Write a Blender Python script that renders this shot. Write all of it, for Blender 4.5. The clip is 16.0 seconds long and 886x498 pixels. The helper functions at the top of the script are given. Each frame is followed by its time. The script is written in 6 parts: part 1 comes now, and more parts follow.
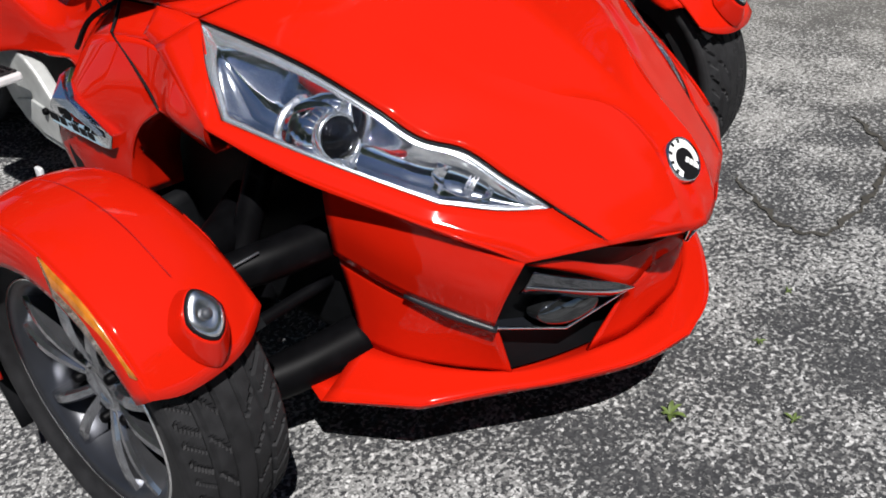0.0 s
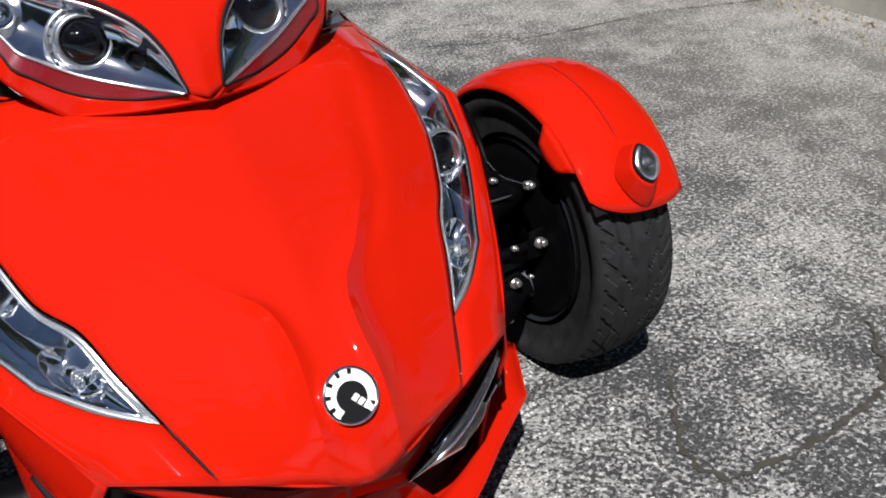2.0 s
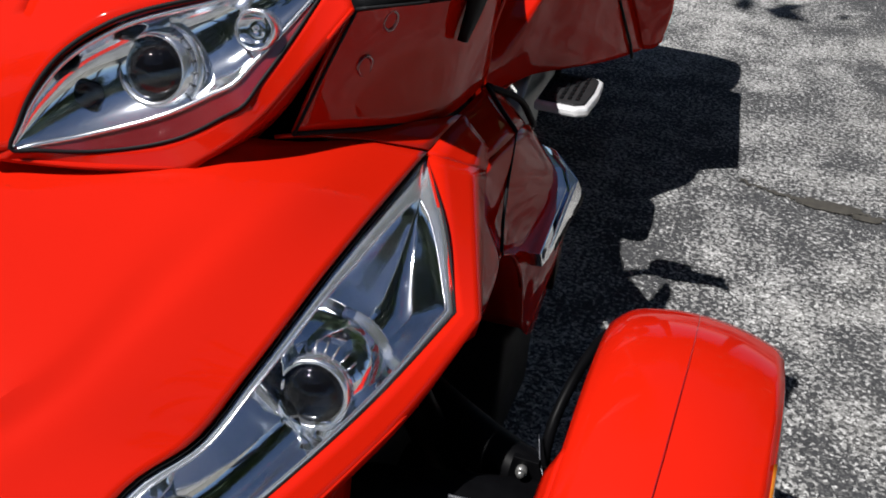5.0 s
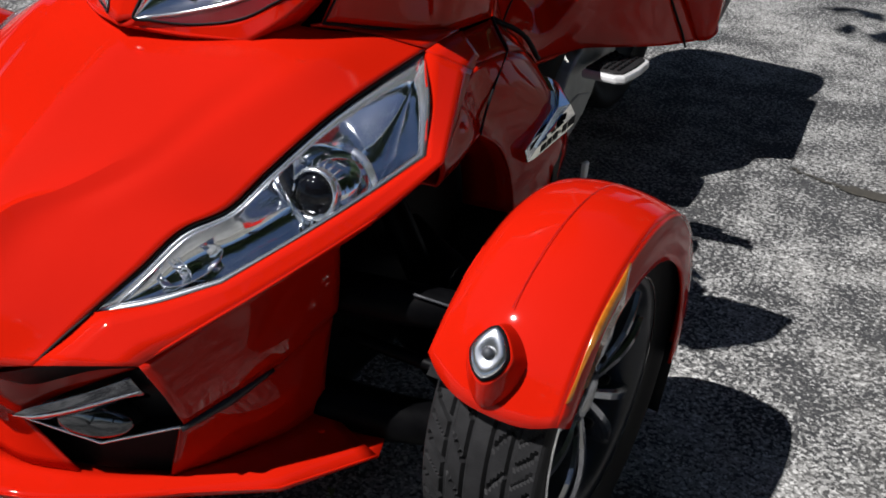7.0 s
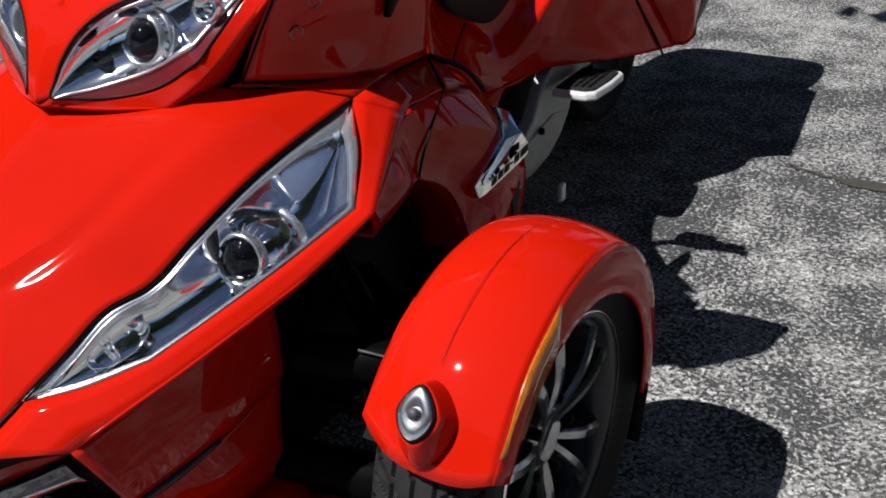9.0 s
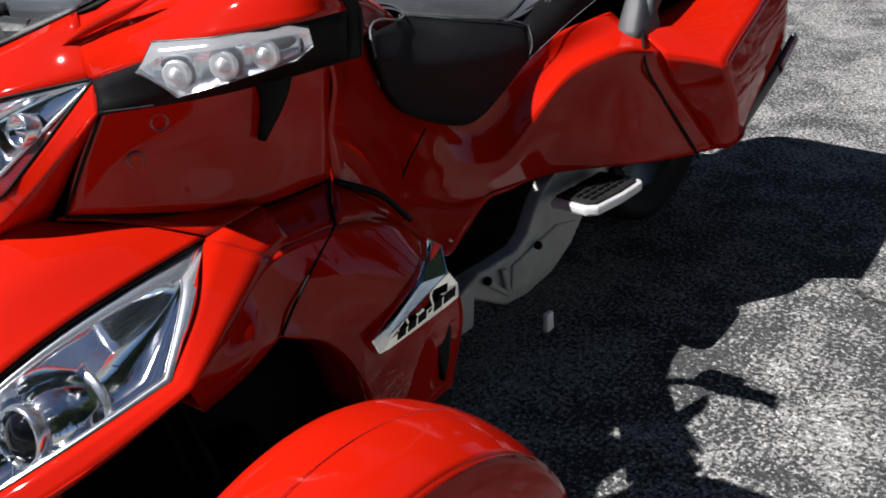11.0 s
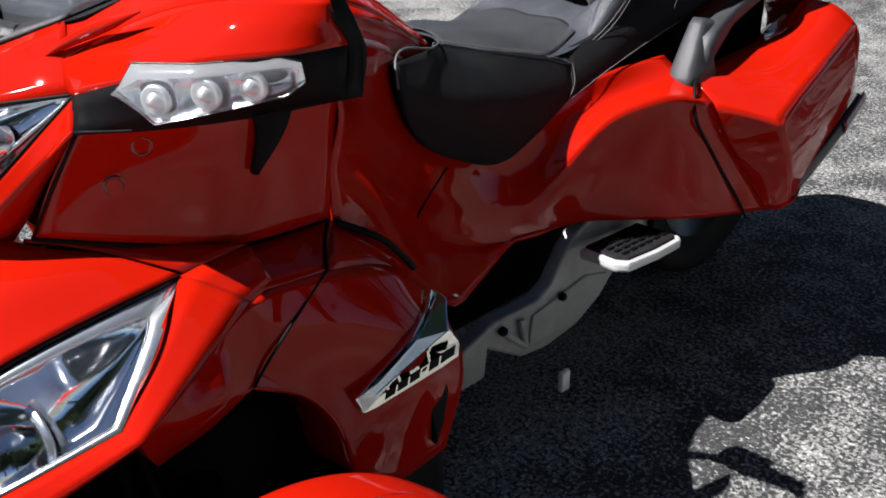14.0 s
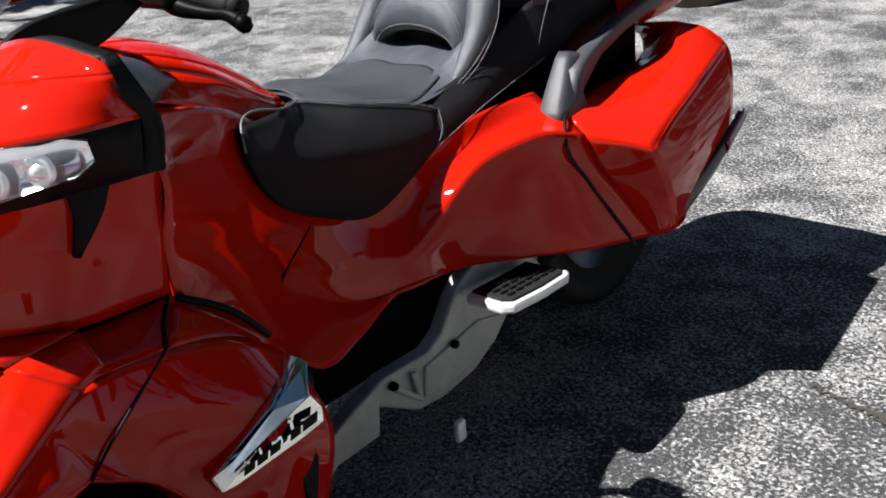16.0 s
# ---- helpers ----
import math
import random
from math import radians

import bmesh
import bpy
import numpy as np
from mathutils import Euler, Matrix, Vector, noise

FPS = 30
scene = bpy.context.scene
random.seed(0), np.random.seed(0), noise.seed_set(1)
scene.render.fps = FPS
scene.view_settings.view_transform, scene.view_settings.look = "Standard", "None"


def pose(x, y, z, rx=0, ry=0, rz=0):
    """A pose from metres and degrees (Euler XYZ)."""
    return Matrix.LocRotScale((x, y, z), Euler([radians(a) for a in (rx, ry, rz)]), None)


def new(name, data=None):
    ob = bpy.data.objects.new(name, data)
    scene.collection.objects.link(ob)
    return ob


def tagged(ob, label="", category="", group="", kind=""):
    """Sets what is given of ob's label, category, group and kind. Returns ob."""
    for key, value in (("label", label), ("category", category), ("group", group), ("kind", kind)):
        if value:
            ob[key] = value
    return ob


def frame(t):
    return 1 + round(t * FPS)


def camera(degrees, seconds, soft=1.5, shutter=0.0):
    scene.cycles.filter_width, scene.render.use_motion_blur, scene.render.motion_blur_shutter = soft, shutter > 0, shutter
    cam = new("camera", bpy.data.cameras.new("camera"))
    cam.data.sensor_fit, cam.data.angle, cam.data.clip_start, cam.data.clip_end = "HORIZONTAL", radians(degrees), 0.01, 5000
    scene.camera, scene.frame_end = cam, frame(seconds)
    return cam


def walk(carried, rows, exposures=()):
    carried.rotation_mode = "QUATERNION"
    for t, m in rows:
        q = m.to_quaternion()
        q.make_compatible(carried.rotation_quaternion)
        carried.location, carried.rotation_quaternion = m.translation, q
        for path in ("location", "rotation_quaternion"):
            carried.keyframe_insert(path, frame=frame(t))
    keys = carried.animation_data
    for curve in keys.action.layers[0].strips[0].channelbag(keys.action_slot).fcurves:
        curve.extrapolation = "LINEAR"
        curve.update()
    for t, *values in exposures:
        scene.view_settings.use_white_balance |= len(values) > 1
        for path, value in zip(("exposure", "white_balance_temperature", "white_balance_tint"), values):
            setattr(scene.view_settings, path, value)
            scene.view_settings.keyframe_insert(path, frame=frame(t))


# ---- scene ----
cam = camera(47.79, 16.0, 1.8)
PATH = [
    (0.0, pose(-1.2054, -0.0063, 1.2255, 57.074, 4.035, -48.878)),
    (0.2, pose(-1.1309, -0.0773, 1.2372, 58.311, 3.845, -47.249)),
    (0.5, pose(-1.0031, -0.1992, 1.2377, 60.708, -0.568, -41.898)),
    (0.7, pose(-0.9316, -0.2647, 1.2342, 59.967, -0.298, -40.371)),
    (1.0, pose(-0.8013, -0.2862, 1.2338, 61.490, 4.333, -39.280)),
    (1.2, pose(-0.6998, -0.2751, 1.2281, 60.273, 4.185, -38.369)),
    (1.5, pose(-0.5347, -0.2504, 1.2400, 60.883, -0.282, -35.043)),
    (1.7, pose(-0.4535, -0.2403, 1.2484, 60.163, 0.307, -34.572)),
    (2.0, pose(-0.3651, -0.2329, 1.2370, 59.858, 2.084, -31.095)),
    (2.2, pose(-0.2909, -0.2352, 1.2312, 59.999, 5.626, -25.158)),
    (2.5, pose(-0.1049, -0.2653, 1.2451, 62.351, 2.579, -15.409)),
    (2.7, pose(-0.0015, -0.2840, 1.2607, 64.208, 0.240, -13.108)),
    (3.0, pose(0.1220, -0.2573, 1.2600, 64.001, 2.708, -11.840)),
    (3.2, pose(0.2059, -0.1936, 1.2340, 62.593, 1.686, -11.825)),
    (3.5, pose(0.3244, -0.0598, 1.2407, 62.887, -1.680, -8.768)),
    (3.7, pose(0.3757, 0.0062, 1.2525, 62.009, 0.906, -7.095)),
    (4.0, pose(0.4246, 0.1102, 1.2417, 58.496, 1.722, -8.085)),
    (4.2, pose(0.4460, 0.1662, 1.2261, 57.574, 1.591, -5.775)),
    (4.5, pose(0.5230, 0.2215, 1.2236, 57.115, 1.164, 5.146)),
    (5.0, pose(0.6794, 0.3440, 1.2346, 56.843, -3.756, 20.048)),
    (5.2, pose(0.7464, 0.3355, 1.2200, 55.465, -2.000, 21.700)),
    (7.3, pose(1.1188, 0.0041, 1.2415, 59.364, -2.801, 30.881)),
    (7.5, pose(1.1228, 0.0120, 1.2445, 59.367, -2.581, 30.584)),
    (7.7, pose(1.1240, 0.0184, 1.2439, 59.568, -2.216, 29.152)),
    (8.0, pose(1.1186, 0.0116, 1.2435, 60.041, -0.577, 30.402)),
    (8.2, pose(1.1142, 0.0202, 1.2622, 61.619, 1.781, 29.697)),
    (8.5, pose(1.1415, 0.0337, 1.2637, 60.737, 2.092, 28.806)),
    (8.7, pose(1.1650, 0.0660, 1.2583, 59.880, 2.696, 28.692)),
    (9.0, pose(1.2141, 0.1556, 1.2598, 59.889, 3.381, 30.414)),
    (9.2, pose(1.2596, 0.2244, 1.2610, 61.716, 3.306, 32.329)),
    (9.5, pose(1.3254, 0.3060, 1.2584, 63.529, 2.800, 36.125)),
    (9.7, pose(1.3574, 0.3462, 1.2573, 62.427, 4.040, 37.927)),
    (10.0, pose(1.3642, 0.4119, 1.2499, 63.746, 5.391, 37.277)),
    (10.2, pose(1.3582, 0.4747, 1.2515, 62.865, 5.331, 38.130)),
    (12.3, pose(1.2953, 0.6958, 1.2547, 63.542, 2.679, 39.881)),
    (12.5, pose(1.2919, 0.6887, 1.2619, 64.678, 2.305, 39.209)),
    (12.7, pose(1.2881, 0.6758, 1.2540, 64.636, 1.755, 38.650)),
    (13.0, pose(1.2804, 0.6748, 1.2494, 64.547, 1.826, 39.091)),
    (13.2, pose(1.2838, 0.6830, 1.2479, 63.248, 2.478, 39.654)),
    (13.5, pose(1.2820, 0.7105, 1.2476, 63.756, 2.098, 41.086)),
    (13.7, pose(1.2897, 0.7364, 1.2485, 63.812, 1.538, 43.468)),
    (14.0, pose(1.2918, 0.7849, 1.2517, 63.364, 0.715, 44.791)),
    (14.2, pose(1.2909, 0.8054, 1.2515, 63.188, 0.601, 44.875)),
    (14.5, pose(1.2839, 0.8147, 1.2496, 62.383, 0.120, 44.260)),
    (14.7, pose(1.2808, 0.8089, 1.2472, 63.423, -0.558, 43.878)),
    (15.0, pose(1.2918, 0.7987, 1.2519, 64.966, -0.887, 43.252)),
    (15.2, pose(1.3023, 0.7963, 1.2546, 65.676, -0.475, 42.705)),
    (15.5, pose(1.3172, 0.8030, 1.2540, 66.066, 1.029, 42.789)),
    (15.7, pose(1.3360, 0.8317, 1.2512, 65.533, 2.848, 41.746)),
    (16.0, pose(1.3745, 0.9087, 1.2428, 65.767, 4.894, 40.242)),
]
walk(cam, PATH, ((0.0, 0.65), (1.0, 0.6), (2.5, 0.7), (4.0, 0.85), (5.0, 0.7), (8.0, 0.55), (10.0, 0.7), (12.5, 0.9), (14.0, 0.95), (15.0, 1.05), (16.0, 1.3)))

# ---- light: clear midday sun and open sky ----
SUN_WAY = Vector((-0.38, -0.57, 1.0)).normalized()
world = bpy.data.worlds.new("sky")
scene.world = world
world.use_nodes = True
wn = world.node_tree.nodes
sky = wn.new("ShaderNodeTexSky")
sky.sky_type = "NISHITA"
sky.sun_disc = False
sky.sun_elevation = math.asin(SUN_WAY.z)
sky.sun_rotation = math.atan2(SUN_WAY.x, SUN_WAY.y)
sky.air_density, sky.dust_density, sky.ozone_density = 0.5, 0.2, 1.2
wn["Background"].inputs["Strength"].default_value = 0.05
scene.view_settings.exposure = 0.7
world.node_tree.links.new(sky.outputs[0], wn["Background"].inputs["Color"])
sun = bpy.data.lights.new("sun", "SUN")
sun.energy, sun.angle, sun.color = 5.0, radians(0.53), (1.0, 0.972, 0.958)
new("sun", sun).matrix_world = Matrix.Translation((0, 0, 30)) @ SUN_WAY.to_track_quat("Z", "Y").to_matrix().to_4x4()


# ---- materials ----
def material(name, colour, rough=0.5, metal=0.0, coat=0.0, vary=0.0, scale=20.0, bump=0.0, bump_scale=200.0, dust=0.0, spec=0.5):
    m = bpy.data.materials.new(name)
    m.use_nodes = True
    nt = m.node_tree
    b = nt.nodes["Principled BSDF"]
    b.inputs["Base Color"].default_value = (*colour, 1)
    b.inputs["Roughness"].default_value = rough
    b.inputs["Metallic"].default_value = metal
    b.inputs["Coat Weight"].default_value = coat
    b.inputs["Coat Roughness"].default_value = 0.03
    b.inputs["Specular IOR Level"].default_value = spec
    tc = nt.nodes.new("ShaderNodeTexCoord")
    if vary:
        n = nt.nodes.new("ShaderNodeTexNoise")
        n.inputs["Scale"].default_value, n.inputs["Detail"].default_value = scale, 6
        nt.links.new(tc.outputs["Object"], n.inputs["Vector"])
        r = nt.nodes.new("ShaderNodeValToRGB")
        r.color_ramp.elements[0].position, r.color_ramp.elements[1].position = 0.3, 0.7
        r.color_ramp.elements[0].color = (*[c * (1 - vary) for c in colour], 1)
        r.color_ramp.elements[1].color = (*[min(1, c * (1 + vary) + vary * dust) for c in colour], 1)
        nt.links.new(n.outputs["Fac"], r.inputs["Fac"])
        nt.links.new(r.outputs["Color"], b.inputs["Base Color"])
        mr = nt.nodes.new("ShaderNodeMapRange")
        mr.inputs["To Min"].default_value, mr.inputs["To Max"].default_value = rough * (1 - vary * 0.6), min(1, rough * (1 + vary * 0.6))
        nt.links.new(n.outputs["Fac"], mr.inputs["Value"])
        nt.links.new(mr.outputs["Result"], b.inputs["Roughness"])
    if bump:
        n2 = nt.nodes.new("ShaderNodeTexNoise")
        n2.inputs["Scale"].default_value, n2.inputs["Detail"].default_value = bump_scale, 4
        nt.links.new(tc.outputs["Object"], n2.inputs["Vector"])
        bp = nt.nodes.new("ShaderNodeBump")
        bp.inputs["Strength"].default_value, bp.inputs["Distance"].default_value = bump, 0.002
        nt.links.new(n2.outputs["Fac"], bp.inputs["Height"])
        nt.links.new(bp.outputs["Normal"], b.inputs["Normal"])
    return m


def clear(name, tint, rough=0.0, ior=1.45, haze=0.0):
    """Thin clear plastic: see-through, with a gloss that grows at a slant."""
    m = bpy.data.materials.new(name)
    m.use_nodes = True
    nt = m.node_tree
    nt.nodes.remove(nt.nodes["Principled BSDF"])
    out = nt.nodes["Material Output"]
    mix, tr, gl, fr, power, gain = (nt.nodes.new("ShaderNode" + k) for k in ("MixShader", "BsdfTransparent", "BsdfGlossy", "LayerWeight", "Math", "Math"))
    tr.inputs["Color"].default_value = (*tint, 1)
    gl.inputs["Roughness"].default_value = rough
    # the same gloss from either side of the thin sheet
    base = ((ior - 1) / (ior + 1)) ** 2
    fr.inputs["Blend"].default_value = 0.5
    power.operation, power.inputs[1].default_value = "POWER", 4.5
    gain.operation, gain.inputs[1].default_value, gain.inputs[2].default_value = "MULTIPLY_ADD", 0.9 - base, base * 1.6
    nt.links.new(fr.outputs["Facing"], power.inputs[0])
    nt.links.new(power.outputs[0], gain.inputs[0])
    nt.links.new(gain.outputs[0], mix.inputs[0])
    nt.links.new(tr.outputs[0], mix.inputs[1])
    nt.links.new(gl.outputs[0], mix.inputs[2])
    last = mix
    if haze:
        # an even share of pale blue-grey diffuse that whitens the sheet
        dull, last = nt.nodes.new("ShaderNodeBsdfDiffuse"), nt.nodes.new("ShaderNodeMixShader")
        dull.inputs["Color"].default_value = (0.55, 0.6, 0.66, 1)
        last.inputs[0].default_value = haze
        nt.links.new(mix.outputs[0], last.inputs[1])
        nt.links.new(dull.outputs[0], last.inputs[2])
    nt.links.new(last.outputs[0], out.inputs["Surface"])
    return m


RED = material("red_paint", (0.42, 0.0085, 0.0022), 0.6, 0.0, 0.6, 0.04, 3.0, 0, 0, 0, 0.0)
BLACK = material("black_plastic", (0.004, 0.0043, 0.005), 0.55, 0.0, 0.0, 0.25, 30, 0.25, 600, 0, 0.12)
SATIN = material("satin_black", (0.008, 0.009, 0.012), 0.38, 0.0, 0.0, 0.2, 12, 0.15, 900)
GREYP = material("grey_plastic", (0.04, 0.042, 0.048), 0.5, 0.0, 0.0, 0.15, 25, 0.3, 700)
TRAYM = material("charcoal_plastic", (0.020, 0.021, 0.025), 0.45, 0.0, 0.0, 0.15, 25, 0.3, 700)
GUM = material("black_rubber_seal", (0.004, 0.004, 0.005), 0.6, spec=0.15)
RUBBER = material("tyre_rubber", (0.010, 0.010, 0.011), 0.7, 0.0, 0.0, 0.3, 40, 0.3, 400, 0.008, 0.25)
# black vinyl raised to blue-grey: reflected sky put into the base colour
LEATHER = material("black_vinyl", (0.055, 0.060, 0.072), 0.40, 0.0, 0.0, 0.15, 40, 0.5, 900)
# same grained vinyl twice: darkened for shaded skirts, lightened for the sunlit pad
LEATHER2 = material("grained_vinyl", (0.007, 0.0074, 0.0088), 0.5, 0.0, 0.0, 0.15, 40, 0.8, 1400, 0, 0.15)
PADDED = material("matt_vinyl", (0.034, 0.037, 0.043), 0.55, 0.0, 0.0, 0.15, 40, 0.8, 1400)
PIPING = material("grey_piping", (0.11, 0.115, 0.12), 0.45)
THREAD = material("grey_thread", (0.16, 0.16, 0.17), 0.8)
CHROME = material("chrome", (0.93, 0.94, 0.95), 0.08, 1.0, 0.0, 0.05, 9)
REFLECT = material("headlamp_reflector", (0.92, 0.94, 0.97), 0.065, 1.0, 0.0, 0.04, 14)
BRIGHT = material("satin_chrome", (0.95, 0.96, 0.98), 0.22, 1.0, 0.0, 0.06, 20)
RIMM = material("painted_wheel_metal", (0.36, 0.37, 0.40), 0.17, 0.95, 0.2, 0.15, 20)
BARREL = material("dark_rim_paint", (0.022, 0.024, 0.030), 0.3, 0.4, 0.0, 0.15, 20)
FRAMEM = material("grey_frame_paint", (0.36, 0.37, 0.36), 0.5, 0.2, 0.0, 0.2, 18)
BOLT = material("zinc_plated_steel", (0.30, 0.30, 0.29), 0.3, 0.8, 0.0, 0.3, 60)
SILVER = material("silver_paint", (0.72, 0.73, 0.74), 0.35, 0.3, 0.3, 0.1, 25)
IRON = material("black_steel", (0.002, 0.002, 0.0024), 0.45, 0.0, 0.0, 0.3, 30, 0, 0, 0, 0.05)
DARKGLASS = material("projector_glass", (0.003, 0.003, 0.004), 0.03, 0.0, 0.3, spec=0.25)
SMOKE = material("smoked_mirror", (0.09, 0.095, 0.10), 0.06, 0.9, 0.5, 0.1, 30)
BLADE = material("black_chrome", (0.16, 0.165, 0.18), 0.05, 1.0, 0.3, 0.1, 30)
AMBER = material("amber_plastic", (0.34, 0.11, 0.01), 0.15, 0.0, 1.0, 0.3, 60)
REDLENS = material("red_plastic", (0.17, 0.008, 0.012), 0.12, 0.0, 1.0)
WHITE = material("white_enamel", (0.75, 0.75, 0.74), 0.3, 0.0, 0.5)
PEARL = material("bright_lamp_bowl", (0.9, 0.91, 0.92), 0.3, 0.55, 0.0, 0.06, 30)
BEZEL = material("pale_chrome", (0.86, 0.88, 0.92), 0.2, 0.93, 0.0, 0.06, 20)
FRAMING = material("satin_lamp_frame", (0.82, 0.85, 0.89), 0.24, 0.84, 0.0, 0.06, 20)
# chrome with the blue sky reflection put into its base colour
SKY_CHROME = material("blue_tinted_chrome", (0.55, 0.68, 0.85), 0.12, 1.0, 0.0, 0.05, 8)
LENS = clear("clear_lens", (0.97, 0.98, 0.99))
HAZY = clear("fluted_lens", (0.97, 0.98, 0.99), 0.08, 1.5, 0.16)
# haze and raised ior stand in for the sky reflected in the screen
SCREEN = clear("tinted_screen", (0.8, 0.83, 0.86), 0.02, 1.7, 0.05)
BOWL = material("upper_lamp_bowl", (0.86, 0.89, 0.93), 0.06, 1.0, 0.0, 0.06, 18)


# ---- building helpers ----
def curve_through(pts, n):
    """n + 1 points along a smooth curve through the given ones."""
    p = np.array(pts, float)
    if len(p) == 2:
        return p[0] + (p[1] - p[0]) * np.linspace(0, 1, n + 1)[:, None]
    s = np.concatenate([[0], np.cumsum(np.linalg.norm(np.diff(p, axis=0), axis=1) + 1e-9)])
    m = np.gradient(p, s, axis=0)
    out = []
    for q in np.linspace(0, s[-1], n + 1):
        i = min(int(np.searchsorted(s, q, "right")) - 1, len(s) - 2)
        h = s[i + 1] - s[i]
        a = (q - s[i]) / h
        out.append((2 * a**3 - 3 * a**2 + 1) * p[i] + (a**3 - 2 * a**2 + a) * h * m[i] + (3 * a**2 - 2 * a**3) * p[i + 1] + (a**3 - a**2) * h * m[i + 1])
    return np.array(out)


def net(bm, curves, nu=24, nv=4, away=None, straight=False):
    """A smooth sheet through curves that run side by side. away: a point behind the sheet."""
    c = np.array([np.array(k, float) if len(k) == nu + 1 and nu > 10 else curve_through(k, nu) for k in curves])
    if straight:
        rows = np.concatenate([c[i] + (c[i + 1] - c[i]) * np.linspace(0, 1, nv, endpoint=False)[:, None, None] for i in range(len(c) - 1)] + [c[-1:]])
    else:
        rows = np.array([curve_through(c[:, u], nv * (len(c) - 1)) for u in range(nu + 1)]).transpose(1, 0, 2)
    v = [[bm.verts.new(q) for q in r] for r in rows]
    faces = []
    for i in range(len(v) - 1):
        for j in range(nu):
            quad = [v[i][j], v[i + 1][j], v[i + 1][j + 1], v[i][j + 1]]
            faces.append(bm.faces.new(quad))
    if away is not None:
        bm.normal_update()
        w = Vector(away)
        if sum((f.calc_center_median() - w).normalized().dot(f.normal) for f in faces) < 0:
            bmesh.ops.reverse_faces(bm, faces=faces)
    return v


def bent(pts, counts):
    """A line with sharp corners: smooth stretches of the given numbers of points and steps."""
    out, i = [], 0
    for k, n in counts:
        seg = curve_through(pts[i:i + k], n)
        out.extend(seg if not out else seg[1:])
        i += k - 1
    return np.array(out)


def both_sides(bm):
    """Adds the mirror image across the middle plane and joins the two."""
    geom = bmesh.ops.duplicate(bm, geom=bm.verts[:] + bm.edges[:] + bm.faces[:])["geom"]
    vs = [g for g in geom if isinstance(g, bmesh.types.BMVert)]
    fs = [g for g in geom if isinstance(g, bmesh.types.BMFace)]
    for q in vs:
        q.co.x *= -1
    bmesh.ops.reverse_faces(bm, faces=fs)
    bmesh.ops.remove_doubles(bm, verts=[q for q in bm.verts if abs(q.co.x) < 1e-4], dist=2e-4)


def part(name, bm, mat, parent=None, label="", thick=0.0, smooth=True, bevel=0.0):
    me = bpy.data.meshes.new(name)
    bm.to_mesh(me)
    bm.free()
    me.materials.append(mat)
    me.shade_smooth() if smooth else me.shade_flat()
    ob = new(name, me)
    ob.parent = parent
    if label:
        ob["label"] = label
    if thick:
        s = ob.modifiers.new("thickness", "SOLIDIFY")
        s.thickness, s.offset = thick, -1
    if bevel:
        b = ob.modifiers.new("edge", "BEVEL")
        b.width, b.segments, b.limit_method = bevel, 2, "ANGLE"
    return ob


def other_side(ob, parent=None):
    """The mirror image of a part, with its own sub-parts, on the other side of the vehicle."""
    me = ob.data.copy()
    me.transform(Matrix.Diagonal((-1, 1, 1, 1)))
    me.flip_normals()
    tw = new(ob.name.split(".")[0], me)
    tw.parent = parent or ob.parent
    if "label" in ob:
        tw["label"] = ob["label"]
    for k in ob.modifiers:
        j = tw.modifiers.new(k.name, k.type)
        if k.type == "SOLIDIFY":
            j.thickness, j.offset = k.thickness, k.offset
        if k.type == "BEVEL":
            j.width, j.segments, j.limit_method = k.width, k.segments, k.limit_method
    for ch in list(ob.children):
        other_side(ch, tw)
    return tw


def tube(bm, pts, r, n=10, seg=12, cap=True):
    """A round bar along a smooth line; r: one radius, or one for each point."""
    c = curve_through(pts, n) if len(pts) > 2 else np.array([np.array(pts[0]) + (np.array(pts[1], float) - np.array(pts[0])) * k / n for k in range(n + 1)])
    rr = np.interp(np.linspace(0, 1, n + 1), np.linspace(0, 1, len(r)), r) if isinstance(r, (list, tuple)) else np.full(n + 1, r)
    t = np.gradient(c, axis=0)
    rings = []
    side = None
    for k in range(n + 1):
        w = Vector(t[k]).normalized()
        if side is None:
            side = w.orthogonal().normalized()
        side = (side - w * side.dot(w)).normalized()
        up = w.cross(side)
        rings.append([bm.verts.new(Vector(c[k]) + (side * math.cos(a) + up * math.sin(a)) * rr[k]) for a in np.linspace(0, math.tau, seg, endpoint=False)])
    for k in range(n):
        for j in range(seg):
            bm.faces.new([rings[k][j], rings[k][(j + 1) % seg], rings[k + 1][(j + 1) % seg], rings[k + 1][j]])
    if cap:
        bm.faces.new(rings[0][::-1])
        bm.faces.new(rings[-1])


def lathe(bm, profile, m, seg=32, arc=(0, math.tau)):
    """Turns (radius, height) pairs about the z axis of the pose m."""
    full = abs(arc[1] - arc[0] - math.tau) < 1e-6
    angles = np.linspace(arc[0], arc[1], seg + (0 if full else 1), endpoint=not full)
    rings = [[bm.verts.new(m @ Vector((r * math.cos(a), r * math.sin(a), h))) for a in angles] for r, h in profile]
    for i in range(len(rings) - 1):
        for j in range(len(angles) if full else len(angles) - 1):
            k = (j + 1) % len(angles)
            bm.faces.new([rings[i][j], rings[i][k], rings[i + 1][k], rings[i + 1][j]])
    return rings


def slab(bm, outline, m, depth):
    """A flat plate of the outline (x, y) in the pose m, depth thick below it."""
    top = [bm.verts.new(m @ Vector((x, y, 0))) for x, y in outline]
    low = [bm.verts.new(m @ Vector((x, y, -depth))) for x, y in outline]
    bm.faces.new(top)
    bm.faces.new(low[::-1])
    for i in range(len(outline)):
        j = (i + 1) % len(outline)
        bm.faces.new([top[i], low[i], low[j], top[j]])


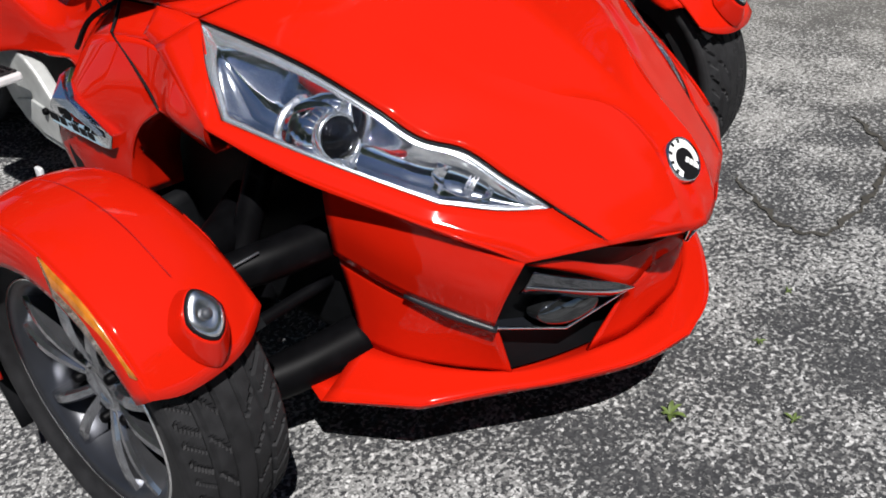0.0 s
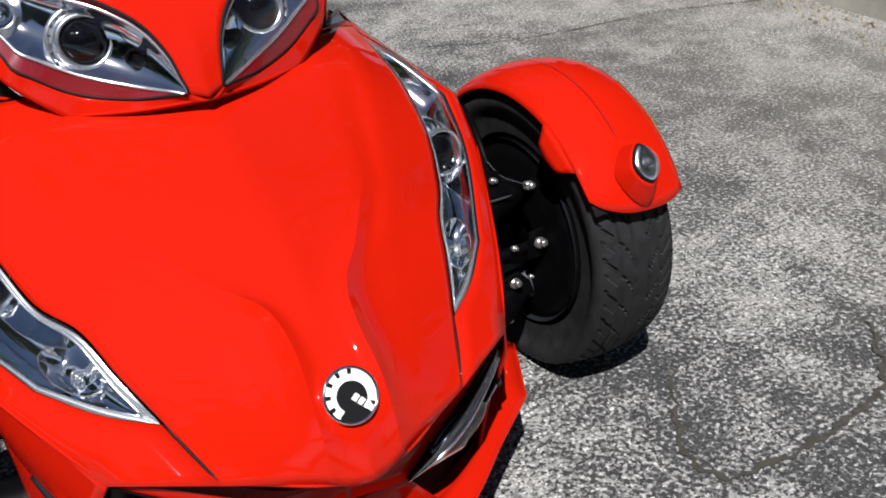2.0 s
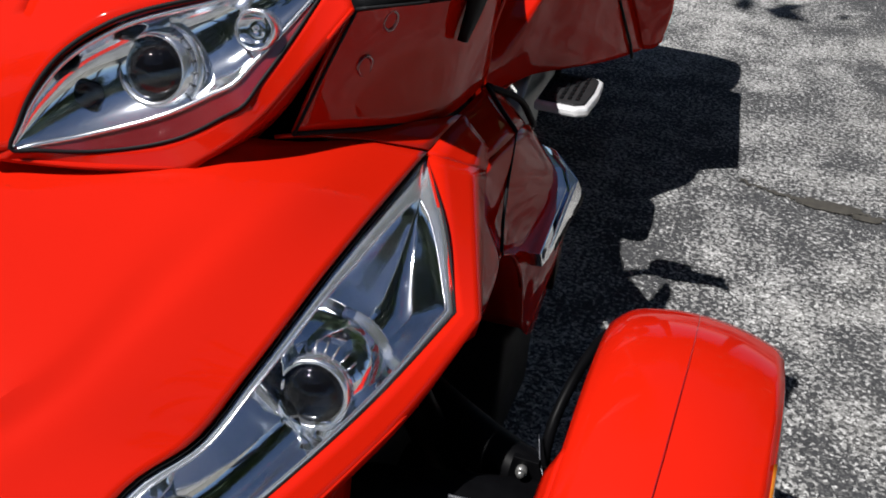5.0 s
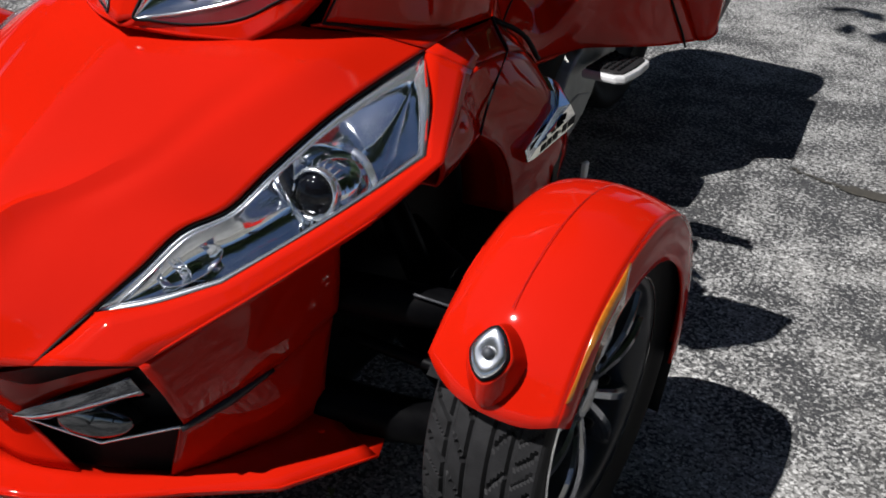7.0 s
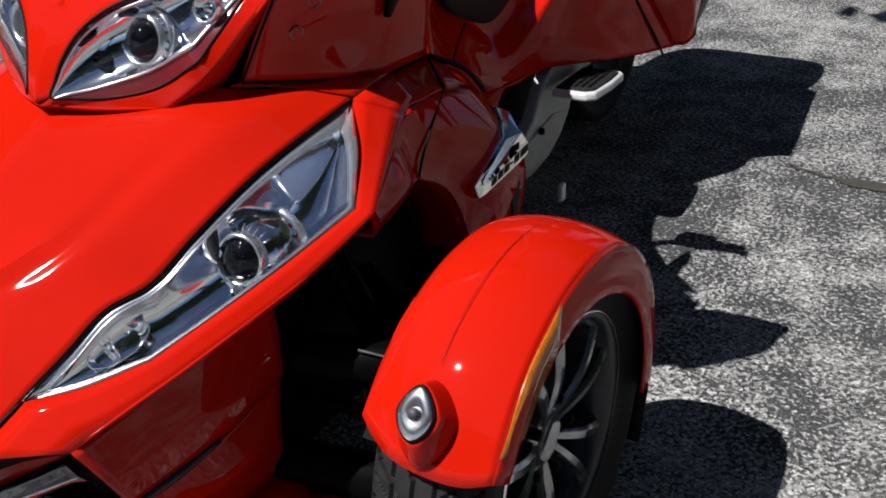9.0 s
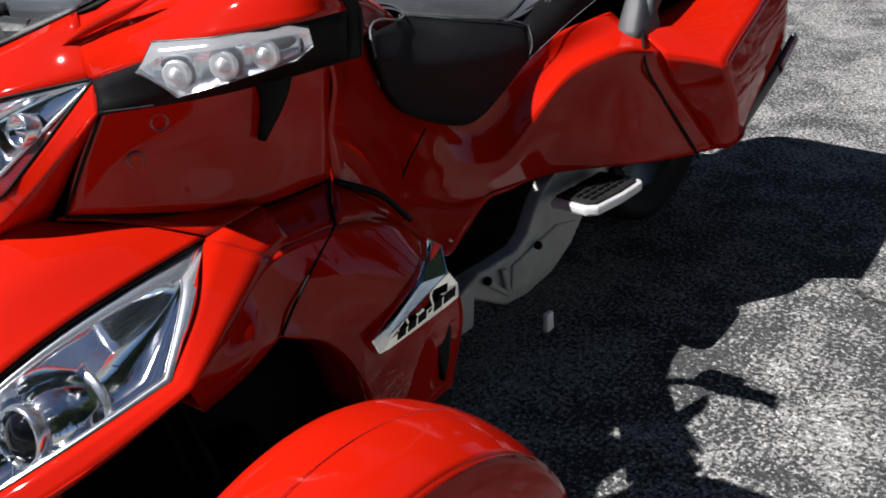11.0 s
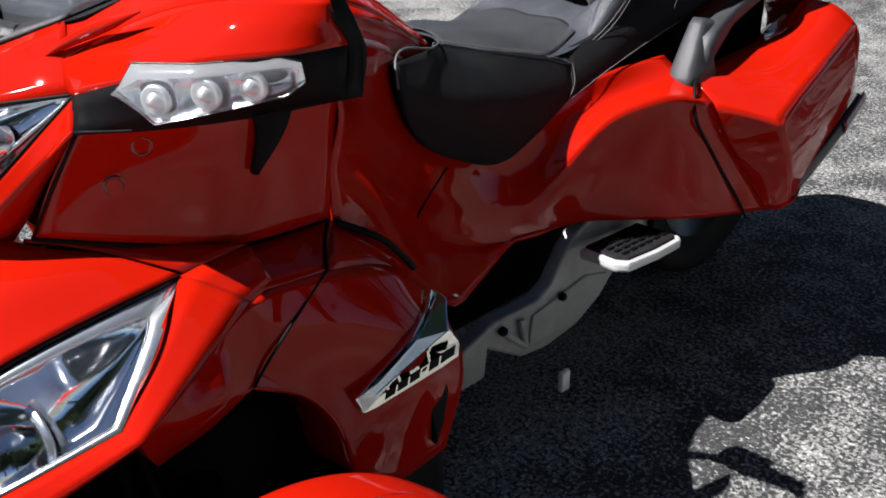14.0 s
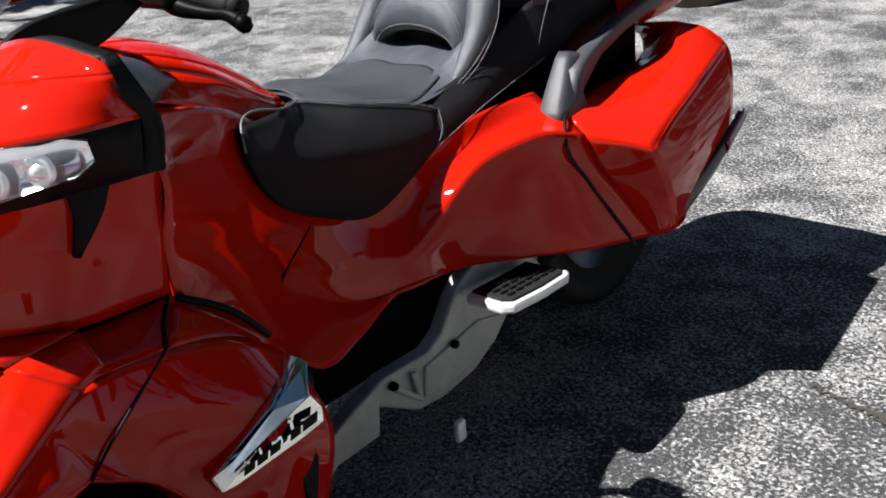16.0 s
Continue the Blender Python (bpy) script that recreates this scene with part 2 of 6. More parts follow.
def box(bm, lo, hi, m=Matrix()):
    (x0, y0, z0), (x1, y1, z1) = lo, hi
    slab(bm, [(x0, y0), (x1, y0), (x1, y1), (x0, y1)], m @ Matrix.Translation((0, 0, z1)), z1 - z0)


def facing(place, way, spin=0.0):
    """A pose at place whose z axis points along way."""
    return Matrix.Translation(place) @ Vector(way).to_track_quat("Z", "Y").to_matrix().to_4x4() @ Matrix.Rotation(radians(spin), 4, "Z")


def B():
    return bmesh.new()


# ---- the ground and the wall ----
def asphalt():
    m = material("worn_asphalt", (0.2, 0.2, 0.19), 0.9)
    nt = m.node_tree
    b = nt.nodes["Principled BSDF"]
    tc = nt.nodes.new("ShaderNodeTexCoord")

    def tex(kind, scale, **more):
        n = nt.nodes.new("ShaderNodeTex" + kind)
        n.inputs["Scale"].default_value = scale
        for k, val in more.items():
            n.inputs[k].default_value = val
        nt.links.new(tc.outputs["Object"], n.inputs["Vector"])
        return n

    def ramp(src, stops):
        r = nt.nodes.new("ShaderNodeValToRGB")
        while len(r.color_ramp.elements) < len(stops):
            r.color_ramp.elements.new(0.5)
        for e, (at, c) in zip(r.color_ramp.elements, stops):
            e.position, e.color = at, (c, c, c, 1) if isinstance(c, float) else (*c, 1)
        nt.links.new(src, r.inputs["Fac"])
        return r.outputs["Color"]

    def mix(kind, a, c, fac):
        n = nt.nodes.new("ShaderNodeMix")
        n.data_type, n.blend_type = "RGBA", kind
        for sock, val in ((n.inputs[0], fac), (n.inputs[6], a), (n.inputs[7], c)):
            if isinstance(val, float):
                sock.default_value = val
            elif isinstance(val, tuple):
                sock.default_value = (*val, 1)
            else:
                nt.links.new(val, sock)
        return n.outputs[2]

    def ramp_wide(src, lo, hi):
        n = nt.nodes.new("ShaderNodeMapRange")
        n.inputs["From Min"].default_value, n.inputs["From Max"].default_value = lo, hi
        nt.links.new(src, n.inputs["Value"])
        return n.outputs["Result"]

    chips = tex("Voronoi", 200.0)
    sep = nt.nodes.new("ShaderNodeSeparateColor")
    nt.links.new(chips.outputs["Color"], sep.inputs[0])
    grain = tex("Noise", 95.0, Detail=2.0, Roughness=0.55)
    worn = tex("Noise", 3.2, Detail=7.0, Roughness=0.68)
    wide = tex("Noise", 0.7, Detail=4.0, Roughness=0.6)
    patch = tex("Noise", 9.0, Detail=4.0, Roughness=0.6)
    total = None
    for n, weight in ((grain, 1.6), (worn, 1.1), (wide, 0.75), (patch, 0.6)):
        a = nt.nodes.new("ShaderNodeMath")
        a.operation = "MULTIPLY_ADD"
        nt.links.new(n.outputs["Fac"], a.inputs[0])
        a.inputs[1].default_value = weight
        if total:
            nt.links.new(total, a.inputs[2])
        else:
            a.inputs[2].default_value = 0.0
        total = a.outputs[0]
    bare = ramp_wide(total, 1.975, 2.055)
    stones = ramp(sep.outputs[0], [(0.0, (0.09, 0.09, 0.089)), (0.4, (0.20, 0.201, 0.198)), (0.8, (0.32, 0.321, 0.316)), (1.0, (0.54, 0.54, 0.535))])
    tar = ramp(sep.outputs[1], [(0.0, (0.016, 0.017, 0.019)), (0.7, (0.04, 0.041, 0.044)), (1.0, (0.11, 0.11, 0.108))])
    col = mix("MIX", tar, stones, bare)
    stain = ramp(wide.outputs["Fac"], [(0.35, (0.84, 0.84, 0.84)), (0.65, (1.0, 0.995, 0.98))])
    col = mix("MULTIPLY", col, stain, 1.0)
    # pale dust that has washed down to the foot of the wall
    sx = nt.nodes.new("ShaderNodeSeparateXYZ")
    nt.links.new(tc.outputs["Object"], sx.inputs[0])
    dn = nt.nodes.new("ShaderNodeMath")
    dn.operation = "MULTIPLY_ADD"
    nt.links.new(worn.outputs["Fac"], dn.inputs[0])
    dn.inputs[1].default_value = 2.4
    nt.links.new(sx.outputs[0], dn.inputs[2])
    dust = ramp_wide(dn.outputs[0], 2.1, 4.0)
    dm = nt.nodes.new("ShaderNodeMath")
    dm.operation = "MULTIPLY"
    nt.links.new(dust, dm.inputs[0])
    dm.inputs[1].default_value = 0.5
    nt.links.new(mix("MIX", col, (0.215, 0.203, 0.177), dm.outputs[0]), b.inputs["Base Color"])
    bp = nt.nodes.new("ShaderNodeBump")
    bp.inputs["Strength"].default_value, bp.inputs["Distance"].default_value = 0.7, 0.004
    nt.links.new(bare, bp.inputs["Height"])
    nt.links.new(bp.outputs["Normal"], b.inputs["Normal"])
    return m


ASPHALT = asphalt()
CONCRETE = material("weathered_concrete", (0.3, 0.29, 0.25), 0.85, 0, 0, 0.3, 3.5, 0.8, 60, 0.05)

bm = B()
bm.faces.new([bm.verts.new((x, y, 0)) for x, y in ((-400, -400), (400, -400), (400, 400), (-400, 400))])
ground = part("ground", bm, ASPHALT, None, "", smooth=False)
tagged(ground, "worn grey asphalt with pale exposed stones and dark patches", "ground", kind="structure")

bm = B()
box(bm, (3.0, -6.0, -0.05), (3.2, 9.0, 0.75))
wall = part("wall_east", bm, CONCRETE, smooth=False, bevel=0.015)
tagged(wall, "low weathered concrete wall at the edge of the asphalt", "wall", kind="structure")


# ---- the three-wheeled motorcycle; it faces -y, its left side is +x ----
trike = new("three_wheeled_motorcycle")
tagged(trike, "glossy red three-wheeled touring motorcycle with chrome headlights parked on asphalt", "motorcycle")
CORE = (0.0, 1.5, 0.4)

# outlines that neighbouring panels share
HOOD_EDGE = [(0.165, 0.652, 0.430), (0.200, 0.730, 0.488), (0.228, 0.790, 0.530), (0.252, 0.850, 0.570), (0.283, 0.900, 0.585), (0.306, 0.960, 0.625), (0.330, 1.080, 0.675), (0.344, 1.200, 0.699), (0.352, 1.290, 0.711)]
LAMP_OUT = [(0.200, 0.730, 0.482), (0.255, 0.775, 0.489), (0.318, 0.845, 0.508), (0.408, 1.028, 0.577), (0.445, 1.148, 0.612), (0.352, 1.290, 0.709)]

# bonnet
bm = B()
mid = [(0, 0.588, 0.404), (0, 0.606, 0.446), (0, 0.646, 0.502), (0, 0.722, 0.568), (0, 0.860, 0.659), (0, 1.000, 0.726), (0, 1.120, 0.770)]
rib = [(0.046, 0.600, 0.411), (0.047, 0.614, 0.456), (0.046, 0.646, 0.514), (0.043, 0.690, 0.555), (0.050, 0.730, 0.5825), (0.098, 0.798, 0.6055), (0.152, 0.886, 0.6465), (0.174, 0.985, 0.6930), (0.194, 1.075, 0.730), (0.206, 1.155, 0.756)]
dip = [(0.070, 0.611, 0.415), (0.070, 0.628, 0.457), (0.068, 0.664, 0.506), (0.063, 0.704, 0.546), (0.072, 0.742, 0.572), (0.120, 0.808, 0.598), (0.172, 0.890, 0.639), (0.198, 0.990, 0.6875), (0.222, 1.080, 0.725), (0.238, 1.175, 0.750)]
swell = [(0.115, 0.630, 0.422), (0.120, 0.660, 0.465), (0.130, 0.705, 0.507), (0.135, 0.740, 0.536), (0.148, 0.780, 0.562), (0.175, 0.835, 0.597), (0.205, 0.900, 0.634), (0.240, 1.000, 0.684), (0.268, 1.110, 0.722), (0.290, 1.230, 0.738)]
crown = [tuple(a * 0.4 + b * 0.6 - Vector((0, 0, 0.005 * min(1, max(0, (0.84 - a.y) / 0.10))))) for a, b in zip(map(Vector, curve_through(mid, 24)), map(Vector, curve_through(rib, 24)))]
net(bm, [mid, crown, rib], 48, 4, CORE)
net(bm, [rib, dip, swell, HOOD_EDGE], 48, 6, CORE)
bmesh.ops.remove_doubles(bm, verts=bm.verts[:], dist=1e-4)
# a crisp crease along the front of each rib
along = [Vector(q) for q in curve_through(rib, 48)]
for e in bm.edges:
    if all(v.co.y < 0.86 and min((v.co - q).length for q in along) < 5e-4 for v in e.verts):
        e.smooth = False
both_sides(bm)
part("bonnet", bm, RED, trike, "glossy red bonnet with a raised centre rib", 0.006)

# rear of the bonnet, under the upper fairing
bm = B()
net(bm, [[(0.225, 1.170, 0.752), (0.290, 1.235, 0.739), (0.352, 1.296, 0.712)], [(0.245, 1.172, 0.758), (0.300, 1.275, 0.737), (0.362, 1.379, 0.722)]], 12, 3, CORE)
p = part("bonnet_corner", bm, RED, trike, "", 0.004)
other_side(p)

# band round the headlamp
BAND_LOW = [(0.279, 0.722, 0.433), (0.312, 0.775, 0.458), (0.352, 0.850, 0.487), (0.438, 1.035, 0.557), (0.470, 1.155, 0.606), (0.407, 1.345, 0.674)]
bm = B()
net(bm, [bent([(0.165, 0.652, 0.430)] + LAMP_OUT, [(2, 4), (3, 10), (3, 18), (2, 12)]), bent([(0.279, 0.722, 0.433), (0.290, 0.742, 0.446)] + BAND_LOW[1:], [(2, 4), (3, 10), (3, 18), (2, 12)])], 44, 3, CORE)
net(bm, [[(0.352, 1.290, 0.709), (0.357, 1.330, 0.716), (0.365, 1.380, 0.720)], [(0.407, 1.345, 0.674), (0.405, 1.36, 0.676), (0.400, 1.385, 0.680)]], 8, 3, CORE)
p = part("headlamp_surround", bm, RED, trike, "", 0.004)
other_side(p)

# side of the nose: upper panel, slot and lower panel
SLOT = [(0.298, 0.771, 0.307), (0.325, 0.840, 0.324), (0.347, 0.908, 0.342), (0.378, 1.020, 0.388)]
bm = B()
top = [(0.279, 0.722, 0.433), (0.330, 0.840, 0.478), (0.366, 0.945, 0.510), (0.390, 1.010, 0.535)]
net(bm, [top, [(0.296, 0.745, 0.372), (0.338, 0.842, 0.400), (0.366, 0.930, 0.425), (0.388, 1.012, 0.455)], SLOT], 20, 5, CORE)
net(bm, [BAND_LOW[:4], [(0.279, 0.722, 0.432), (0.304, 0.775, 0.454), (0.332, 0.850, 0.481), (0.392, 1.020, 0.536)]], 20, 2, (0.3, 0.9, 0.8))
p = part("nose_side", bm, RED, trike, "", 0.004)
other_side(p)
bm = B()
net(bm, [[(0.289, 0.772, 0.300), (0.316, 0.842, 0.316), (0.338, 0.910, 0.334), (0.370, 1.020, 0.380)], [(0.275, 0.770, 0.245), (0.315, 0.850, 0.255), (0.345, 0.930, 0.268), (0.362, 1.012, 0.290)], [(0.262, 0.768, 0.195), (0.310, 0.850, 0.196), (0.345, 0.930, 0.200), (0.358, 1.008, 0.205)]], 20, 4, CORE)
p = part("lower_nose_side", bm, RED, trike, "", 0.004)
other_side(p)
bm = B()
tube(bm, [(0.296, 0.766, 0.304), (0.324, 0.838, 0.321), (0.346, 0.906, 0.339)], [0.005, 0.008, 0.004], 14, 8)
p = part("slot_trim", bm, SATIN, trike, "dark gloss trim strip")
other_side(p)

# splitter lip
bm = B()
lip_in = [(0, 0.672, 0.196), (0.090, 0.690, 0.198), (0.190, 0.725, 0.200), (0.262, 0.772, 0.200), (0.320, 0.860, 0.203), (0.358, 1.008, 0.206)]
lip_top = [(0, 0.600, 0.190), (0.090, 0.620, 0.190), (0.200, 0.683, 0.190), (0.300, 0.763, 0.190), (0.400, 0.840, 0.188), (0.476, 0.984, 0.178)]
lip_low = [(x * 0.998, y + 0.004, 0.178 - 0.006 * (x > 0.45)) for x, y, z in lip_top]
lip_top, lip_low = bent(lip_top, [(4, 24), (2, 6), (2, 6)]), bent(lip_low, [(4, 24), (2, 6), (2, 6)])
net(bm, [lip_in, lip_top], 36, 4, (0, 0.9, -1))
net(bm, [lip_top, lip_low], 36, 2, (0, 1.2, 0.17))
net(bm, [lip_low, [(x * 0.93, y + 0.09, z) for x, y, z in lip_low]], 36, 2, (0, 0.9, 2))
both_sides(bm)
part("splitter", bm, RED, trike, "glossy red chin splitter", 0.003)

# grille: dark mouth, centre panel and fog lamps
bm = B()
net(bm, [[(0, 0.615, 0.392), (0.1, 0.640, 0.398), (0.16, 0.665, 0.418), (0.272, 0.728, 0.425)], [(0, 0.700, 0.30), (0.1, 0.715, 0.30), (0.18, 0.745, 0.30), (0.285, 0.790, 0.30)], [(0, 0.700, 0.19), (0.1, 0.715, 0.19), (0.18, 0.745, 0.19), (0.262, 0.790, 0.19)]], 16, 5, CORE)
both_sides(bm)
part("grille", bm, BLACK, trike, "black grille mouth under the bonnet")
bm = B()
net(bm, [[(0, 0.592, 0.402), (0.05, 0.602, 0.408), (0.12, 0.634, 0.420), (0.20, 0.680, 0.430), (0.274, 0.724, 0.432)], [(0, 0.680, 0.402), (0.05, 0.684, 0.406), (0.12, 0.694, 0.413), (0.20, 0.698, 0.424), (0.274, 0.727, 0.430)], [(0, 0.680, 0.372), (0.062, 0.682, 0.364), (0.13, 0.688, 0.380), (0.205, 0.698, 0.409), (0.274, 0.729, 0.427)], [(0, 0.676, 0.302), (0.082, 0.670, 0.302), (0.149, 0.684, 0.349), (0.214, 0.702, 0.391), (0.274, 0.730, 0.424)]], 20, 3, CORE, True)
net(bm, [[(0, 0.676, 0.302), (0.040, 0.676, 0.302), (0.082, 0.670, 0.302)], [(0, 0.672, 0.200), (0.070, 0.674, 0.200), (0.150, 0.702, 0.200)]], 8, 5, CORE)
both_sides(bm)
part("grille_centre", bm, RED, trike, "red centre panel of the grille", 0.004)


def fog_lamp():
    """A black leaf-shaped recess with a chrome blade, a smoked oval glass and a thin chrome lower edge."""
    up = curve_through([(0.083, 0.666, 0.303), (0.150, 0.680, 0.350), (0.215, 0.698, 0.392), (0.274, 0.726, 0.424)], 24)
    lo = bent([(0.083, 0.667, 0.300), (0.196, 0.711, 0.272), (0.294, 0.769, 0.306)], [(2, 13), (2, 11)])
    deep = np.array((0.006, 0.055, 0.0)) * np.clip(np.linspace(0, 1, 25) * 3.0, 0, 1)[:, None]
    bm = B()
    net(bm, [up, up * 0.94 + lo * 0.06 + deep, up * 0.5 + lo * 0.5 + deep * 1.25, lo * 0.94 + up * 0.06 + deep, lo], 24, 3, CORE, True)
    lamp = part("fog_lamp", bm, SATIN, trike, "leaf-shaped gloss black fog lamp with a chrome blade")
    tip = (0.081, 0.661, 0.302)
    top = [tip, (0.128, 0.660, 0.338), (0.176, 0.672, 0.366), (0.224, 0.694, 0.390), (0.264, 0.718, 0.411)]
    ridge = [tip, (0.132, 0.658, 0.326), (0.182, 0.671, 0.349), (0.230, 0.698, 0.369), (0.272, 0.727, 0.386)]
    under = [tip, (0.134, 0.671, 0.312), (0.184, 0.693, 0.330), (0.228, 0.720, 0.348), (0.268, 0.745, 0.362)]
    bm = B()
    net(bm, [top, ridge, under], 22, 8, (0.2, 0.9, 0.3))
    part("chrome_blade", bm, BLADE, lamp, "dark chrome blade with a bright ridge", 0.003)
    bm = B()
    tube(bm, ridge, [0.0006, 0.0028, 0.0030, 0.0022, 0.0010], 40, 8)
    part("blade_ridge", bm, CHROME, lamp, "bright chrome ridge")
    # oval glass
    f = facing((0.190, 0.708, 0.311), (0.28, -1.0, 0.28), 8)
    ang = np.linspace(0, math.tau, 32, endpoint=False)
    bm = B()
    rings = [[bm.verts.new(f @ Vector((0.060 * k * math.cos(t), 0.026 * k * math.sin(t), h))) for t in ang] for k, h in ((1.0, -0.030), (1.0, -0.004), (0.97, 0.002), (0.8, 0.006), (0.4, 0.009), (0.05, 0.010))]
    for r0, r1 in zip(rings, rings[1:]):
        for j in range(32):
            bm.faces.new([r0[j], r0[(j + 1) % 32], r1[(j + 1) % 32], r1[j]])
    part("fog_glass", bm, SMOKE, lamp, "smoked oval fog glass")
    bm = B()
    tube(bm, [tuple(q) for q in lo], [0.0012, 0.0026, 0.0026, 0.0026], 48, 8)
    part("chrome_edge", bm, CHROME, lamp, "thin chrome edge")
    return lamp


other_side(fog_lamp())


def headlamp():
    up = [(x + 0.002, y, z - 0.003) for x, y, z in HOOD_EDGE[1:]]
    lo = [(x - 0.001, y, z) for x, y, z in LAMP_OUT[:-1] + [(0.404, 1.222, 0.664), (0.353, 1.288, 0.707)]]
    out = np.array((0.35, -0.25, 0.9))
    a, b = curve_through(up, 40), bent(lo, [(3, 10), (3, 18), (3, 12)])
    wide = np.linalg.norm(a - b, axis=1)[:, None]
    # the cover lies a little below the bonnet's edge, behind a dark seal
    ai = a * 0.985 + b * 0.015 - out * 0.004
    bi = b * 0.985 + a * 0.015 - out * 0.003
    bm = B()
    net(bm, [ai + out * 0.001, (ai + bi) / 2 + out * 0.12 * wide, bi + out * 0.001], 40, 6, CORE)
    lamp = part("headlamp", bm, LENS, trike, "clear headlamp cover over a chrome reflector")
    bm = B()
    net(bm, [a + out * 0.001, a - out * 0.005, ai], 40, 2, None, True)
    net(bm, [b + out * 0.001, bi], 40, 2)
    part("seal", bm, GUM, lamp, "black rubber seal")
    # one long mirror bowl, shallow towards the tip and deep behind the projector, in a pale chrome frame
    u = np.linspace(0, 1, 41)[:, None]
    fill = np.clip(1 - np.abs((u - 0.475) / 0.42) ** 3.6, 0, 1) ** 0.5
    mid = ai * 0.5 + bi * 0.5 - out * 0.005
    hi, lo_rim = mid + (ai - mid) * 0.84 * fill, mid + (bi - mid) * 0.90 * fill
    depth = np.interp(u, (0, 0.15, 0.35, 0.5, 0.65, 0.8, 1), (0.006, 0.018, 0.028, 0.050, 0.058, 0.050, 0.03)) * fill
    keep = [i for i in range(41) if fill[max(i - 1, 0):i + 2, 0].max() > 0]
    rows = [(hi * (0.5 + s / 2) + lo_rim * (0.5 - s / 2) - out * depth * (1 - abs(s) ** 2.4))[keep] for s in np.linspace(1, -1, 13)]
    bm = B()
    net(bm, [curve_through(r, 56) for r in rows], 56, 3)
    part("reflector", bm, REFLECT, lamp, "polished chrome reflector")
    bm = B()
    net(bm, [ai - out * 0.001, ai * 0.6 + hi * 0.4 + out * 0.001, hi], 40, 3)
    net(bm, [bi - out * 0.001, bi * 0.6 + lo_rim * 0.4 + out * 0.001, lo_rim], 40, 3)
    part("bezel", bm, FRAMING, lamp, "pale chrome bezel")
    bm = B()
    tube(bm, [tuple(q + out * 0.0004) for q in np.concatenate([rows[0], rows[-1][::-1], rows[0][:1]])], 0.0012, 140, 6)
    part("reflector_rim", bm, BEZEL, lamp)
    # projector in a chrome shroud with a pale flange
    way = Vector((0.16, -1.0, 0.3)).normalized()
    c = Vector((0.350, 1.003, 0.583))
    f = facing(c, way)
    bm = B()
    lathe(bm, [(0.037, -0.020), (0.0385, -0.002), (0.0375, 0.004), (0.0345, 0.0065), (0.0315, 0.004), (0.0300, -0.006)], f, 48)
    part("projector_ring", bm, BEZEL, lamp, "bright chrome ring")
    bm = B()
    lathe(bm, [(0.0305, -0.006), (0.027, 0.002), (0.018, 0.0085), (0.008, 0.0115), (0.0002, 0.012)], f, 32)
    part("projector_glass", bm, DARKGLASS, lamp, "dark glass projector ball")
    bm = B()
    lathe(bm, [(0.0570, -0.080), (0.0580, -0.066), (0.0570, -0.052), (0.0540, -0.038), (0.0500, -0.027), (0.0445, -0.018), (0.038, -0.012)], f, 48)
    part("shroud", bm, REFLECT, lamp, "domed chrome shroud behind the projector")
    bm = B()
    lathe(bm, [(0.0575, -0.078), (0.0640, -0.080), (0.0648, -0.078), (0.0640, -0.076), (0.0575, -0.073)], f, 48)
    part("shroud_flange", bm, BEZEL, lamp, "pale chrome flange")
    for k in range(9):
        a0 = radians(40 + k * 14)
        bm = B()
        tube(bm, [tuple(f @ Vector((r * math.cos(a0), r * math.sin(a0), h))) for r, h in ((0.0395, -0.012), (0.0465, -0.0215))], 0.0012, 3, 6)
        part("shroud_rib", bm, BEZEL, lamp)
    # dark adjusters in chrome cups ahead of the projector
    for dx, dy, dz, r in ((0.022, -0.012, -0.037, 0.0135), (-0.014, -0.018, -0.037, 0.010), (-0.040, -0.006, 0.006, 0.011), (-0.037, -0.012, -0.017, 0.009)):
        g = facing(c + Vector((dx, dy, dz)), way)
        bm = B()
        lathe(bm, [(r * 1.25, -0.02), (r * 1.25, 0.0), (r * 1.1, 0.003), (r * 0.9, 0.0)], g, 20)
        part("adjuster_cup", bm, REFLECT, lamp)
        bm = B()
        lathe(bm, [(r * 0.95, 0.0), (r * 0.8, -0.008), (0.0005, -0.009)], g, 20)
        part("adjuster", bm, GUM, lamp)
    # small lamp near the tip, in an oval cup
    along = Vector(mid[10] - mid[6]).normalized()
    up_way = (Vector(out) - along * Vector(out).dot(along)).normalized()
    f2 = Matrix.Translation(mid[9] - out * 0.010) @ Matrix((along, up_way.cross(along), up_way)).transposed().to_4x4()
    oval = f2 @ Matrix.Diagonal((1.35, 0.66, 1, 1))
    bm = B()
    lathe(bm, [(0.034, 0.008), (0.031, 0.004), (0.024, -0.005), (0.013, -0.012), (0.002, -0.014)], oval, 40)
    part("cup", bm, REFLECT, lamp, "oval chrome cup")
    bm = B()
    lathe(bm, [(0.0335, 0.0075), (0.0345, 0.009), (0.0330, 0.0095)], oval, 40)
    part("cup_rim", bm, BEZEL, lamp)
    f3 = f2 @ Matrix.Translation((-0.012, 0, 0))
    bm = B()
    lathe(bm, [(0.0001, 0.012), (0.005, 0.0105), (0.008, 0.005), (0.009, -0.008)], f3, 20)
    part("bulb", bm, CHROME, lamp)
    bm = B()
    for t in (-1, 0, 1):
        tube(bm, [tuple(f3 @ Vector((t * 0.004, -0.011, 0.0))), tuple(f3 @ Vector((t * 0.006, 0, 0.0135))), tuple(f3 @ Vector((t * 0.004, 0.011, 0.0)))], 0.0011, 8, 6)
    part("bulb_cage", bm, BEZEL, lamp)
    return lamp


other_side(headlamp())

